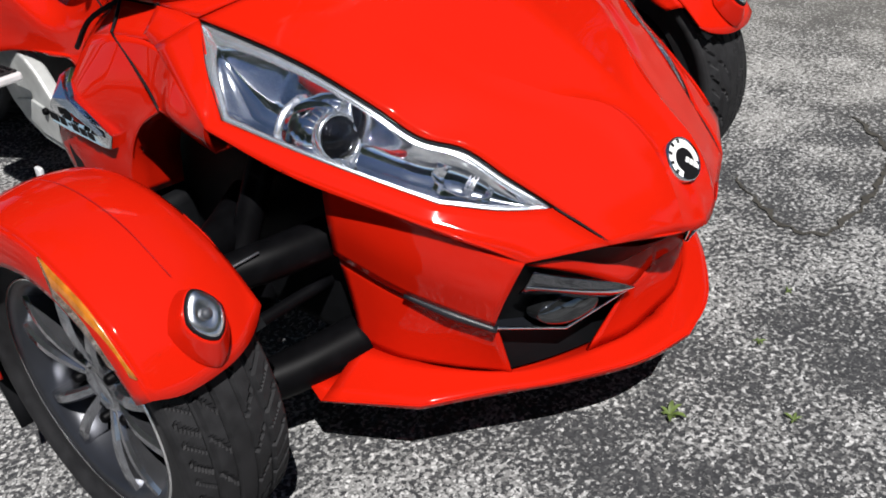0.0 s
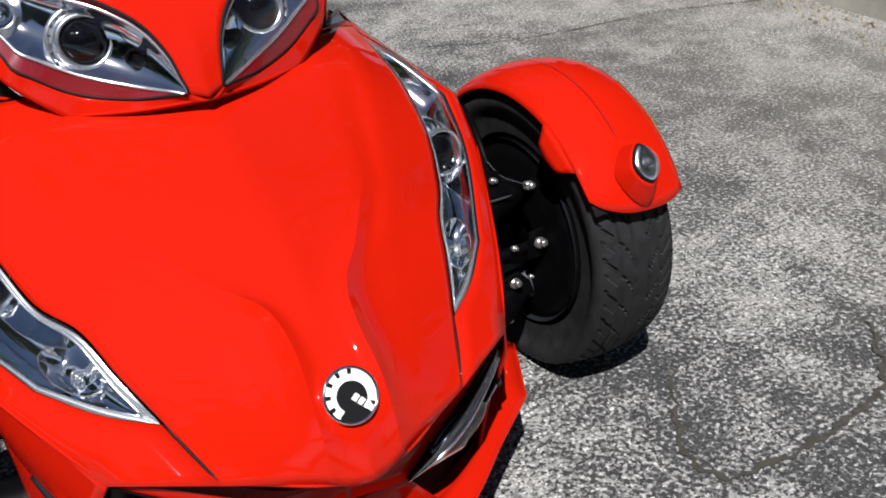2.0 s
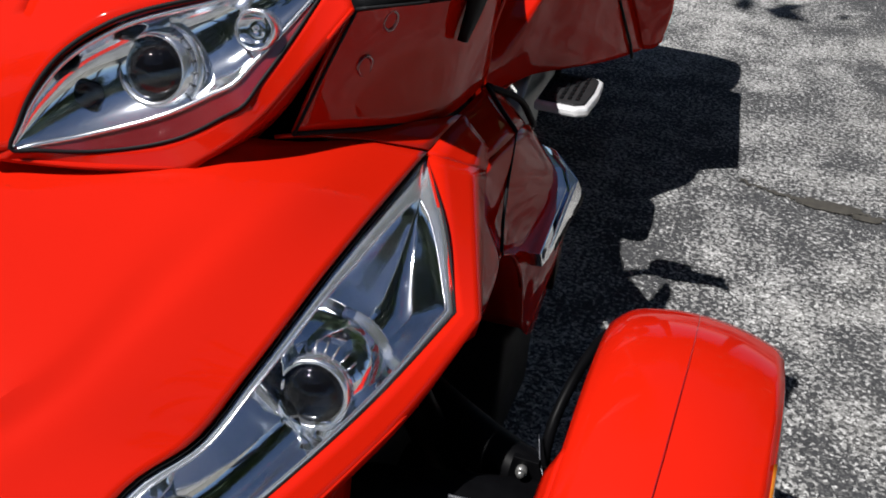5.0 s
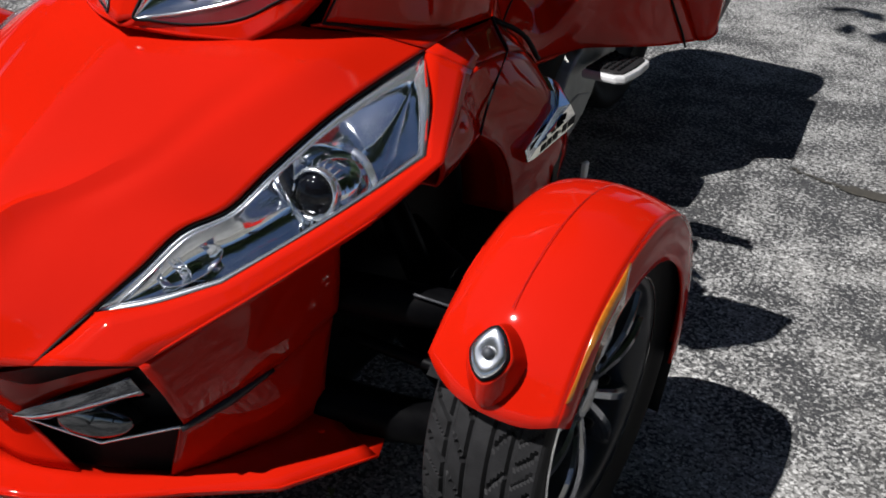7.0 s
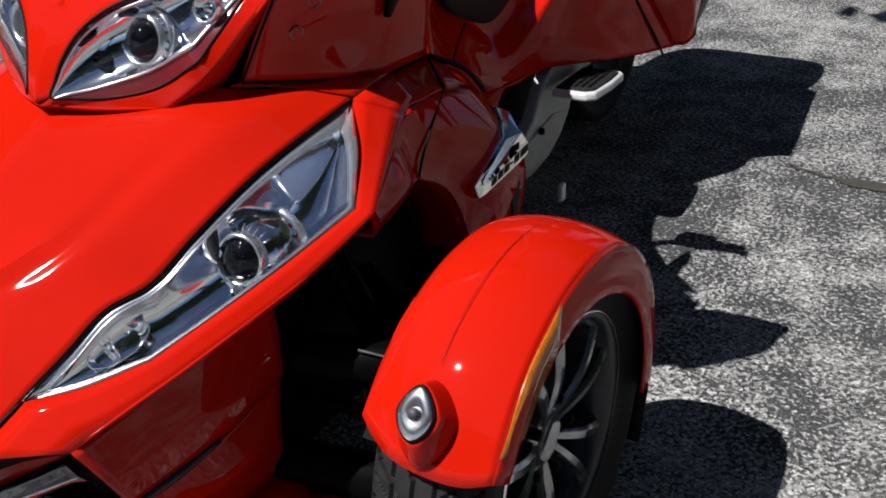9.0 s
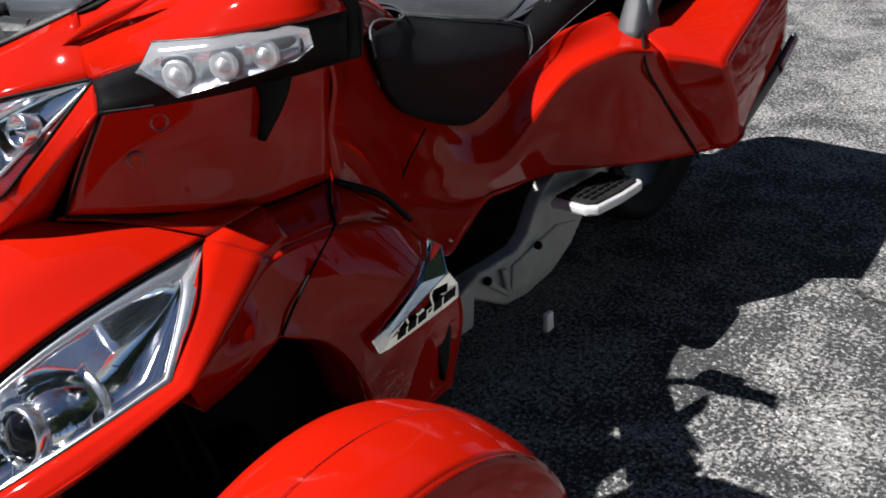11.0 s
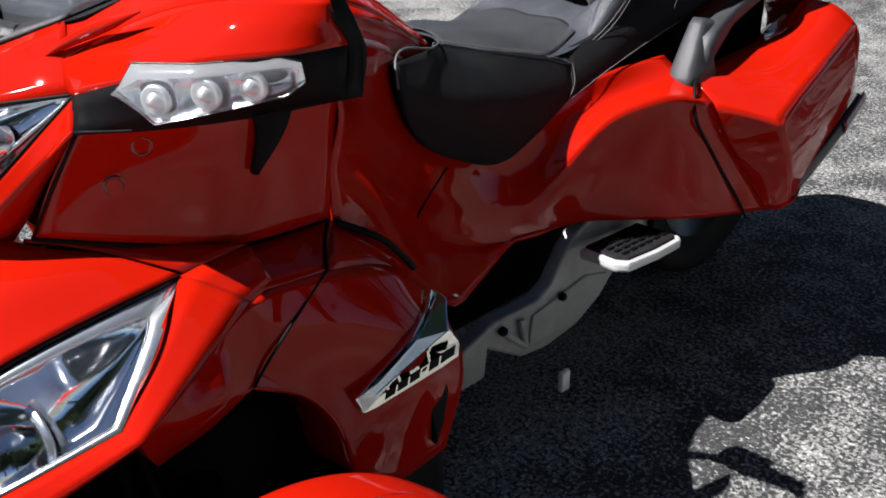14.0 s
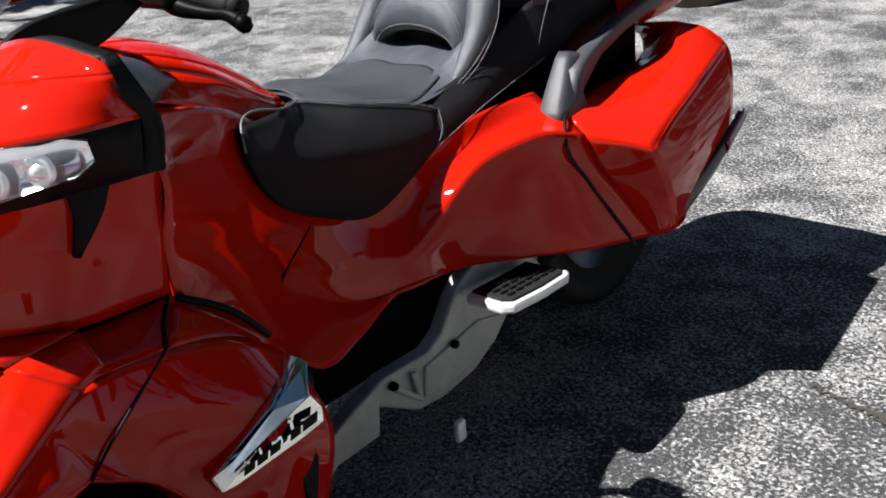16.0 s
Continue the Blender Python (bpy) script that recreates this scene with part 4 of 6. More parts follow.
SHOULDER_LINE = [(0.352, 1.520, 0.770), (0.285, 1.640, 0.720), (0.215, 1.790, 0.630), (0.186, 1.950, 0.535), (0.211, 2.100, 0.492), (0.246, 2.180, 0.582), (0.275, 2.265, 0.650), (0.318, 2.325, 0.670), (0.355, 2.456, 0.634)]
BODY_LOW = [(0.395, 1.650, 0.560), (0.350, 1.750, 0.478), (0.268, 1.900, 0.436), (0.207, 2.085, 0.430), (0.240, 2.200, 0.430), (0.295, 2.310, 0.416), (0.365, 2.480, 0.388), (0.412, 2.622, 0.372)]
bm = B()
net(bm, [
    [(0.300, 1.500, 0.935), (0.235, 1.640, 0.900), (0.165, 1.780, 0.850), (0.130, 1.950, 0.740), (0.165, 2.120, 0.670), (0.180, 2.210, 0.670), (0.198, 2.320, 0.692), (0.222, 2.476, 0.700)],
    [(0.335, 1.515, 0.905), (0.254, 1.640, 0.862), (0.180, 1.785, 0.790), (0.145, 1.950, 0.680), (0.172, 2.110, 0.622), (0.194, 2.208, 0.628), (0.220, 2.318, 0.654), (0.258, 2.474, 0.678)],
    [(0.362, 1.530, 0.870), (0.270, 1.640, 0.820), (0.190, 1.790, 0.730), (0.158, 1.950, 0.625), (0.178, 2.100, 0.545), (0.212, 2.190, 0.602), (0.238, 2.270, 0.636), (0.272, 2.328, 0.654), (0.308, 2.470, 0.658)],
    SHOULDER_LINE], 44, 6, (0, 1.9, 0.55))
net(bm, [SHOULDER_LINE,
    [(0.351, 1.521, 0.735), (0.300, 1.640, 0.680), (0.230, 1.790, 0.595), (0.197, 1.950, 0.505), (0.211, 2.100, 0.465), (0.246, 2.180, 0.540), (0.276, 2.265, 0.600), (0.318, 2.326, 0.618), (0.367, 2.478, 0.572)],
    [(0.348, 1.522, 0.700), (0.315, 1.640, 0.640), (0.245, 1.790, 0.560), (0.205, 1.950, 0.475), (0.210, 2.095, 0.445), (0.242, 2.190, 0.475), (0.276, 2.270, 0.508), (0.308, 2.328, 0.520), (0.386, 2.532, 0.495)],
    BODY_LOW], 44, 6, (0, 1.9, 0.55))
bmesh.ops.remove_doubles(bm, verts=bm.verts[:], dist=1e-4)
p = part("body_side", bm, RED, trike, "glossy red body side below the seat", 0.004)
other_side(p)
bm = B()
tube(bm, [(0.222, 1.862, 0.640), (0.232, 1.80, 0.600), (0.262, 1.735, 0.575)], 0.002, 10, 6)
p = part("body_gap", bm, GUM, trike)
other_side(p)


def saddlebag():
    corner = [(2, 5), (5, 19)]
    inner = bent([(0.285, 2.476, 0.668), (0.286, 2.530, 0.676), (0.285, 2.620, 0.680), (0.277, 2.770, 0.682), (0.275, 2.880, 0.690), (0.285, 2.945, 0.745)], corner)
    middle = bent([(0.320, 2.466, 0.654), (0.372, 2.530, 0.643), (0.362, 2.620, 0.655), (0.350, 2.760, 0.674), (0.338, 2.890, 0.704), (0.342, 2.975, 0.728)], corner)
    crease = [(0.462, 2.529, 0.600), (0.445, 2.626, 0.626), (0.428, 2.730, 0.644), (0.412, 2.820, 0.658), (0.385, 2.990, 0.691)]
    ridge = [(0.355, 2.456, 0.634), (0.410, 2.492, 0.620), (0.462, 2.529, 0.600)]
    bm = B()
    net(bm, [inner, middle, bent([ridge[0]] + crease, corner)], 24, 5, (0.2, 2.7, 0.4))
    net(bm, [curve_through(ridge, 12), curve_through([(0.367, 2.478, 0.572), (0.418, 2.515, 0.572), (0.465, 2.548, 0.560)], 12), curve_through([(0.386, 2.532, 0.495), (0.430, 2.560, 0.495), (0.465, 2.588, 0.490)], 12), curve_through([(0.412, 2.622, 0.372), (0.435, 2.640, 0.374), (0.446, 2.655, 0.383)], 12)], 12, 5, (0.2, 2.6, 0.4))
    net(bm, [crease, [(0.465, 2.588, 0.490), (0.445, 2.720, 0.525), (0.415, 2.880, 0.572), (0.392, 3.014, 0.605)], [(0.446, 2.655, 0.383), (0.430, 2.740, 0.395), (0.405, 2.900, 0.430), (0.388, 3.022, 0.480)]], 20, 6, (0.2, 2.7, 0.4))
    net(bm, [[(0.412, 2.622, 0.372), (0.446, 2.655, 0.383), (0.430, 2.740, 0.395), (0.388, 3.022, 0.480)], [(0.2, 2.55, 0.37), (0.2, 2.65, 0.375), (0.2, 2.75, 0.38), (0.2, 3.02, 0.45)]], 16, 3, (0.3, 2.7, 0.9))
    net(bm, [[(0.285, 2.945, 0.745), (0.342, 2.975, 0.728), (0.385, 2.990, 0.691), (0.392, 3.014, 0.605), (0.388, 3.022, 0.480)], [(0.15, 2.96, 0.73), (0.15, 2.99, 0.71), (0.15, 3.02, 0.69), (0.15, 3.04, 0.60), (0.15, 3.04, 0.48)]], 16, 3, (0.2, 2.5, 0.5))
    net(bm, [inner, bent([(0.19, 2.476, 0.62), (0.19, 2.530, 0.62), (0.19, 2.620, 0.62), (0.19, 2.770, 0.63), (0.19, 2.880, 0.64), (0.19, 2.945, 0.66)], corner)], 24, 4, (0.4, 2.7, 0.5))
    bag = part("saddlebag", bm, RED, trike, "glossy red hard saddlebag", 0.004)
    bm = B()
    tube(bm, [(0.290, 2.520, 0.674), (0.302, 2.480, 0.668), (0.331, 2.424, 0.659), (0.350, 2.402, 0.624), (0.361, 2.452, 0.543), (0.377, 2.500, 0.470), (0.393, 2.548, 0.398), (0.396, 2.570, 0.366)], 0.0035, 40, 6)
    part("gap", bm, GUM, bag)
    bm = B()
    t0 = [(0.428, 2.690, 0.384), (0.418, 2.800, 0.402), (0.404, 2.930, 0.432), (0.392, 3.045, 0.476)]
    net(bm, [[(x + 0.004, y, z) for x, y, z in t0], [(x + 0.012, y + 0.004, z + 0.022) for x, y, z in t0], [(x + 0.006, y, z + 0.048) for x, y, z in t0]], 18, 3, (0.2, 2.8, 0.4))
    part("tail_lamp_frame", bm, SATIN, bag, "black tail lamp frame", 0.006)
    bm = B()
    net(bm, [[(x + 0.008, y + 0.02, z + 0.016) for x, y, z in t0[2:]], [(x + 0.016, y + 0.02, z + 0.030) for x, y, z in t0[2:]], [(x + 0.009, y + 0.015, z + 0.050) for x, y, z in t0[2:]]], 10, 3, (0.2, 2.8, 0.4))
    part("tail_lamp", bm, REDLENS, bag, "red tail lamp lens", 0.004)
    return bag


other_side(saddlebag())

# ---- seat, backrest, grab rails, trunk ----
bm = B()
net(bm, [[(0, 1.985, 0.802), (0, 2.06, 0.795), (0, 2.20, 0.766), (0, 2.32, 0.766), (0, 2.38, 0.784), (0, 2.47, 0.80)], [(0.03, 1.99, 0.801), (0.075, 2.06, 0.791), (0.09, 2.20, 0.764), (0.09, 2.32, 0.764), (0.085, 2.38, 0.782), (0.08, 2.47, 0.80)], [(0.060, 1.994, 0.797), (0.105, 2.06, 0.780), (0.132, 2.20, 0.752), (0.130, 2.32, 0.770), (0.122, 2.38, 0.805), (0.12, 2.47, 0.86)], [(0.072, 1.994, 0.791), (0.117, 2.06, 0.774), (0.154, 2.20, 0.738), (0.160, 2.31, 0.756), (0.150, 2.39, 0.812), (0.145, 2.47, 0.87)]], 36, 5, (0, 2.2, 0.4))
both_sides(bm)
seat = part("seat", bm, LEATHER, trike, "black vinyl rider seat with grey stitching")
bm = B()
net(bm, [[(0, 1.998, 0.806), (0, 2.06, 0.7995), (0, 2.20, 0.7705), (0, 2.325, 0.7715)], [(0.022, 2.002, 0.806), (0.070, 2.06, 0.7960), (0.085, 2.20, 0.7685), (0.075, 2.335, 0.7715)], [(0.050, 2.003, 0.8005), (0.098, 2.06, 0.7835), (0.128, 2.20, 0.7560), (0.112, 2.318, 0.7665)], [(0.068, 1.998, 0.7945), (0.114, 2.06, 0.7775), (0.150, 2.20, 0.7420), (0.134, 2.300, 0.7660)]], 24, 4, (0, 2.2, 0.4))
both_sides(bm)
part("seat_pad", bm, PADDED, seat, "matt black seat pad", 0.0015)
bm = B()
flap_top = [(0.184, 1.788, 0.822), (0.130, 1.920, 0.808), (0.074, 1.993, 0.791), (0.117, 2.06, 0.774), (0.154, 2.200, 0.738), (0.170, 2.245, 0.720)]
net(bm, [flap_top, [(0.210, 1.774, 0.780), (0.208, 1.850, 0.740), (0.198, 1.965, 0.722), (0.186, 2.060, 0.700), (0.184, 2.170, 0.690), (0.184, 2.232, 0.690)], [(0.210, 1.788, 0.735), (0.206, 1.822, 0.688), (0.196, 1.909, 0.632), (0.194, 2.037, 0.592), (0.194, 2.120, 0.618), (0.190, 2.212, 0.658)]], 30, 6, (0, 2.1, 0.6))
p = part("seat_flap", bm, LEATHER2, seat, "grained black vinyl side skirt", 0.012)
other_side(p)
bm = B()
tube(bm, [(x + 0.002, y, z + 0.003) for x, y, z in flap_top[1:]], 0.0007, 40, 5)
tube(bm, [(x - 0.006, y, z + 0.006) for x, y, z in flap_top[2:]], 0.0007, 40, 5)
tube(bm, [(0.172, 2.247, 0.722), (0.188, 2.236, 0.69), (0.192, 2.214, 0.66)], 0.0007, 12, 5)
p = part("stitching", bm, THREAD, seat, "grey stitching")
other_side(p)
bm = B()
tube(bm, [(0.208, 1.772, 0.790), (0.187, 1.787, 0.823), (0.132, 1.920, 0.809), (0.076, 1.992, 0.793)], 0.0020, 24, 8)
p = part("piping", bm, PIPING, seat, "pale grey piping")
other_side(p)
# side of the rear seat
bm = B()
net(bm, [[(0.150, 2.240, 0.742), (0.162, 2.330, 0.765), (0.166, 2.420, 0.815), (0.180, 2.500, 0.850), (0.190, 2.580, 0.880), (0.18, 2.70, 0.93)], [(0.180, 2.235, 0.700), (0.186, 2.330, 0.730), (0.194, 2.430, 0.765), (0.204, 2.520, 0.790), (0.21, 2.60, 0.82), (0.2, 2.72, 0.86)], [(0.190, 2.212, 0.658), (0.197, 2.320, 0.692), (0.203, 2.430, 0.722), (0.212, 2.530, 0.748), (0.215, 2.620, 0.775), (0.20, 2.74, 0.80)]], 24, 5, (0, 2.4, 0.7))
p = part("seat_side", bm, LEATHER2, seat, "", 0.012)
other_side(p)
bm = B()
tube(bm, [(0.193, 2.215, 0.662), (0.200, 2.320, 0.697), (0.206, 2.430, 0.727), (0.214, 2.530, 0.753)], 0.0007, 24, 5)
p = part("stitching", bm, THREAD, seat)
other_side(p)


def pad(name, centre, size, tilt, mat, lab, parent):
    """A plump cushion."""
    bm = B()
    bmesh.ops.create_grid(bm, x_segments=14, y_segments=10, size=1)
    top = bm.verts[:]
    for q in top:
        u, v = q.co.x, q.co.y
        k = max(0.0, (1 - abs(u) ** 4) * (1 - abs(v) ** 4)) ** 0.5
        q.co = Vector((u * size[0] * (1 - 0.12 * v * v), v * size[1] * (1 - 0.10 * u * u), size[2] * (0.35 + 0.65 * k)))
    ext = bmesh.ops.extrude_face_region(bm, geom=bm.faces[:])
    for q in ext["geom"]:
        if isinstance(q, bmesh.types.BMVert):
            q.co.z = -size[2] * 0.6
    bmesh.ops.recalc_face_normals(bm, faces=bm.faces[:])
    bmesh.ops.transform(bm, matrix=Matrix.Translation(centre) @ Matrix.Rotation(radians(tilt), 4, "X"), verts=bm.verts[:])
    return part(name, bm, mat, parent, lab)


# rider backrest: a padded arch over a dark hollow
bm = B()
arc = np.linspace(0, math.pi, 25)


def arch(w, y, dy, z, h):
    return [(w * math.cos(a), y + dy * math.sin(a), z + h * math.sin(a)) for a in arc]


net(bm, [arch(0.098, 2.420, -0.005, 0.787, 0.034), arch(0.101, 2.390, -0.004, 0.788, 0.040), arch(0.108, 2.378, 0.000, 0.793, 0.066), arch(0.120, 2.388, 0.010, 0.798, 0.110), arch(0.132, 2.410, 0.025, 0.800, 0.140), arch(0.138, 2.445, 0.035, 0.800, 0.150)], 24, 4, (0, 2.55, 0.84))
back = part("backrest", bm, LEATHER, trike, "curved black vinyl rider backrest", 0.006)
# dark sheet that stands in for the shade inside the arch
bm = B()
net(bm, [arch(0.099, 2.424, 0.0, 0.786, 0.036), arch(0.06, 2.432, 0.0, 0.786, 0.015), arch(0.02, 2.432, 0.0, 0.785, 0.002)], 24, 2, (0, 2.6, 0.8))
part("hollow", bm, GUM, back, "dark sheet for the shade under the backrest")
for w, y, dy, z, h in ((0.1195, 2.3855, 0.009, 0.798, 0.106), (0.123, 2.390, 0.013, 0.7985, 0.116), (0.103, 2.3845, -0.002, 0.7885, 0.050)):
    bm = B()
    tube(bm, [(x * 1.005, yy - 0.002, zz) for x, yy, zz in arch(w, y, dy, z, h)], 0.0007, 40, 5)
    part("stitching", bm, THREAD, back)
bm = B()
tube(bm, [(-0.156, 2.29, 0.735), (-0.150, 2.36, 0.775), (-0.146, 2.42, 0.84), (-0.115, 2.47, 0.92), (0, 2.49, 0.955), (0.115, 2.47, 0.92), (0.146, 2.42, 0.84), (0.150, 2.36, 0.775), (0.156, 2.29, 0.735)], [0.006, 0.022, 0.032, 0.034, 0.034, 0.034, 0.032, 0.022, 0.006], 48, 14)
part("bolster", bm, LEATHER, back)
for k in (-1, 1):
    for o in (0.0, 0.006):
        bm = B()
        tube(bm, [(k * 0.163, 2.290, 0.738 - o), (k * (0.172 + o), 2.36, 0.778 - o), (k * (0.176 + o), 2.425, 0.842), (k * (0.15 + o), 2.475, 0.92)], 0.0007, 20, 5)
        part("stitching", bm, THREAD, back)
pad("pillion_seat", (0, 2.70, 0.915), (0.215, 0.185, 0.07), 8, LEATHER, "black vinyl passenger seat", trike)
for k in (-1, 1):
    bm = B()
    tube(bm, [(k * 0.20, 2.53, 0.765), (k * 0.213, 2.522, 0.80), (k * 0.214, 2.545, 0.85), (k * 0.20, 2.60, 0.90)], 0.0007, 20, 5)
    part("seat_seam", bm, THREAD, trike)


def grab_rail():
    """A broad tapered foot that runs out into a flattened bar."""
    def ring(bm, c, hx, hy, tilt):
        m = Matrix.Translation(c) @ Matrix.Rotation(radians(tilt), 4, "X")
        out = []
        for a in np.linspace(0, math.tau, 20, endpoint=False):
            u, w = math.cos(a), math.sin(a)
            out.append(bm.verts.new(m @ Vector((hx * math.copysign(abs(u) ** 0.5, u), hy * math.copysign(abs(w) ** 0.5, w), 0))))
        return out

    def loft(bm, rings):
        for r0, r1 in zip(rings, rings[1:]):
            for j in range(20):
                bm.faces.new([r0[j], r0[(j + 1) % 20], r1[(j + 1) % 20], r1[j]])
        bm.faces.new(rings[0][::-1])
        bm.faces.new(rings[-1])

    bm = B()
    loft(bm, [ring(bm, (0.282, 2.490, 0.656), 0.032, 0.056, 14), ring(bm, (0.276, 2.497, 0.682), 0.029, 0.050, 12), ring(bm, (0.266, 2.526, 0.720), 0.024, 0.038, 5), ring(bm, (0.258, 2.552, 0.752), 0.019, 0.030, -8), ring(bm, (0.255, 2.557, 0.763), 0.014, 0.022, -12)])
    loft(bm, [ring(bm, (x, y, z), hx, hy, 78 + k) for x, y, z, hx, hy, k in ((0.278, 2.505, 0.696, 0.027, 0.044, -4), (0.272, 2.545, 0.712, 0.025, 0.040, -4), (0.265, 2.595, 0.731, 0.021, 0.030, -2), (0.254, 2.660, 0.750, 0.016, 0.019, 0), (0.252, 2.760, 0.778, 0.015, 0.018, 2), (0.249, 2.860, 0.794, 0.015, 0.018, 6), (0.245, 2.960, 0.802, 0.015, 0.018, 10))])
    return part("grab_rail", bm, GREYP, trike, "dark grey plastic passenger grab rail")


other_side(grab_rail())


def rounded(lo, hi, r, seg=4):
    bm = B()
    box(bm, lo, hi)
    bmesh.ops.bevel(bm, geom=bm.edges[:], offset=r, segments=seg, affect="EDGES", profile=0.6)
    return bm


part("top_trunk", rounded((-0.275, 2.80, 0.73), (0.275, 3.13, 1.03), 0.140, 8), RED, trike, "red top trunk behind the passenger seat")
# base block coloured black for the darkness between seat and trunk
part("trunk_base", rounded((-0.205, 2.56, 0.62), (0.205, 2.92, 0.86), 0.03), BLACK, trike)
pad("pillion_backrest", (0, 2.83, 1.02), (0.19, 0.11, 0.05), 78, LEATHER, "black vinyl passenger backrest", trike)

# ---- handlebar ----
bm = B()
tube(bm, [(-0.21, 1.70, 1.045), (-0.13, 1.64, 1.08), (0, 1.57, 1.05), (0.13, 1.64, 1.08), (0.21, 1.70, 1.045)], 0.013, 30, 10)
bar = part("handlebar", bm, IRON, trike, "black handlebar with rubber grips")
for k in (1, -1):
    bm = B()
    tube(bm, [(0.205 * k, 1.700, 1.046), (0.318 * k, 1.714, 1.025)], [0.016, 0.015, 0.016], 10, 14)
    lathe(bm, [(0.0002, 0.014), (0.014, 0.012), (0.016, 0.0)], facing((0.318 * k, 1.714, 1.025), (0.14 * k, 0.016, -0.026)), 14)
    part("grip", bm, RUBBER, bar)
    bm = B()
    tube(bm, [(0.200 * k, 1.690, 1.036), (0.240 * k, 1.686, 1.024), (0.285 * k, 1.694, 1.017), (0.322 * k, 1.702, 1.014), (0.338 * k, 1.706, 1.006)], [0.016, 0.015, 0.010, 0.008, 0.012], 18, 10)
    lathe(bm, [(0.0002, -0.013), (0.008, -0.010), (0.0125, 0.0), (0.008, 0.010), (0.0002, 0.013)], facing((0.341 * k, 1.705, 1.005), (0.5 * k, 0.2, -0.8)), 14)
    part("lever", bm, IRON, bar)
    part("switch_box", rounded((0.200 * k - 0.042, 1.665, 1.020), (0.200 * k + 0.042, 1.725, 1.078), 0.014, 2), BLACK, bar)
# black inner fairing between console and windscreen
for k in (1, -1):
    bm = B()
    net(bm, [[(0.215 * k, 1.43, 1.010), (0.210 * k, 1.50, 0.995), (0.205 * k, 1.545, 0.986)], [(0.215 * k, 1.458, 1.029), (0.210 * k, 1.55, 1.018), (0.207 * k, 1.59, 1.000)], [(0.22 * k, 1.60, 1.050), (0.215 * k, 1.63, 1.047), (0.212 * k, 1.65, 1.035)]], 12, 4, (0, 1.6, 1.0))
    part("inner_fairing", bm, BLACK, trike, "black inner fairing panel beside the dash", 0.01)


# ---- wheels and fenders ----
AXLE = (1.172, 0.283)
TYRE_X = 0.684


def tyre_mesh(width, radius, bead):
    """Tyre with moulded tread, axle along x, centred on the origin."""
    bm = B()
    na, across = 448, []
    half = width / 2
    for u in np.linspace(-1, 1, 65):
        across.append(u)
    rings = []
    for i in range(na):
        a = math.tau * i / na
        ring = []
        for u in across:
            x = half * math.sin(u * math.pi / 2) ** 1 if abs(u) < 1 else half * u
            t = abs(u)
            if t < 0.62:
                r = radius - 0.010 * (t / 0.62) ** 2
                x = half * 0.88 * u / 0.62
                g = 0.0
                if 0.10 < t < 0.14 or 0.34 < t < 0.38:
                    g = 0.006
                # swept grooves that run from the middle towards the shoulders
                ph = (i + 34 * (t / 0.62) ** 0.6 + (8.0 if u > 0 else 0)) % 16
                if ph < 2.1 and 0.14 < t:
                    g = 0.006
                elif 8 < ph < 9.2 and 0.38 < t:
                    g = 0.003
                r -= g
            else:
                k = (t - 0.62) / 0.38
                r = radius - 0.010 - (radius - 0.010 - bead) * k**1.25
                x = math.copysign(half * (0.88 + 0.12 * math.sin(min(k * 1.6, 1) * math.pi) - 0.10 * k), u)
            ring.append(bm.verts.new((x, r * math.cos(a), r * math.sin(a))))
        rings.append(ring)
    for i in range(na):
        for j in range(len(across) - 1):
            bm.faces.new([rings[i][j], rings[i][j + 1], rings[(i + 1) % na][j + 1], rings[(i + 1) % na][j]])
    bmesh.ops.recalc_face_normals(bm, faces=bm.faces[:])
    return bm


def spoke(bm, a0, a1, r0, r1, w0, w1, x0, x1, deep):
    """One bar of a wheel spoke, from angle a0 at radius r0 to a1 at r1."""
    rows = []
    for k in np.linspace(0, 1, 7):
        a, r, w, x = a0 + (a1 - a0) * k, r0 + (r1 - r0) * k, w0 + (w1 - w0) * k, x0 + (x1 - x0) * k + 0.012 * math.sin(k * math.pi)
        c, t = Vector((0, math.cos(a), math.sin(a))), Vector((0, -math.sin(a), math.cos(a)))
        rows.append([bm.verts.new(c * r + t * (w * s) + Vector((x - d, 0, 0))) for s, d in ((-1, deep), (-1, 0.006), (-0.55, 0), (0.55, 0), (1, 0.006), (1, deep))])
    for i in range(6):
        for j in range(5):
            bm.faces.new([rows[i][j], rows[i][j + 1], rows[i + 1][j + 1], rows[i + 1][j]])


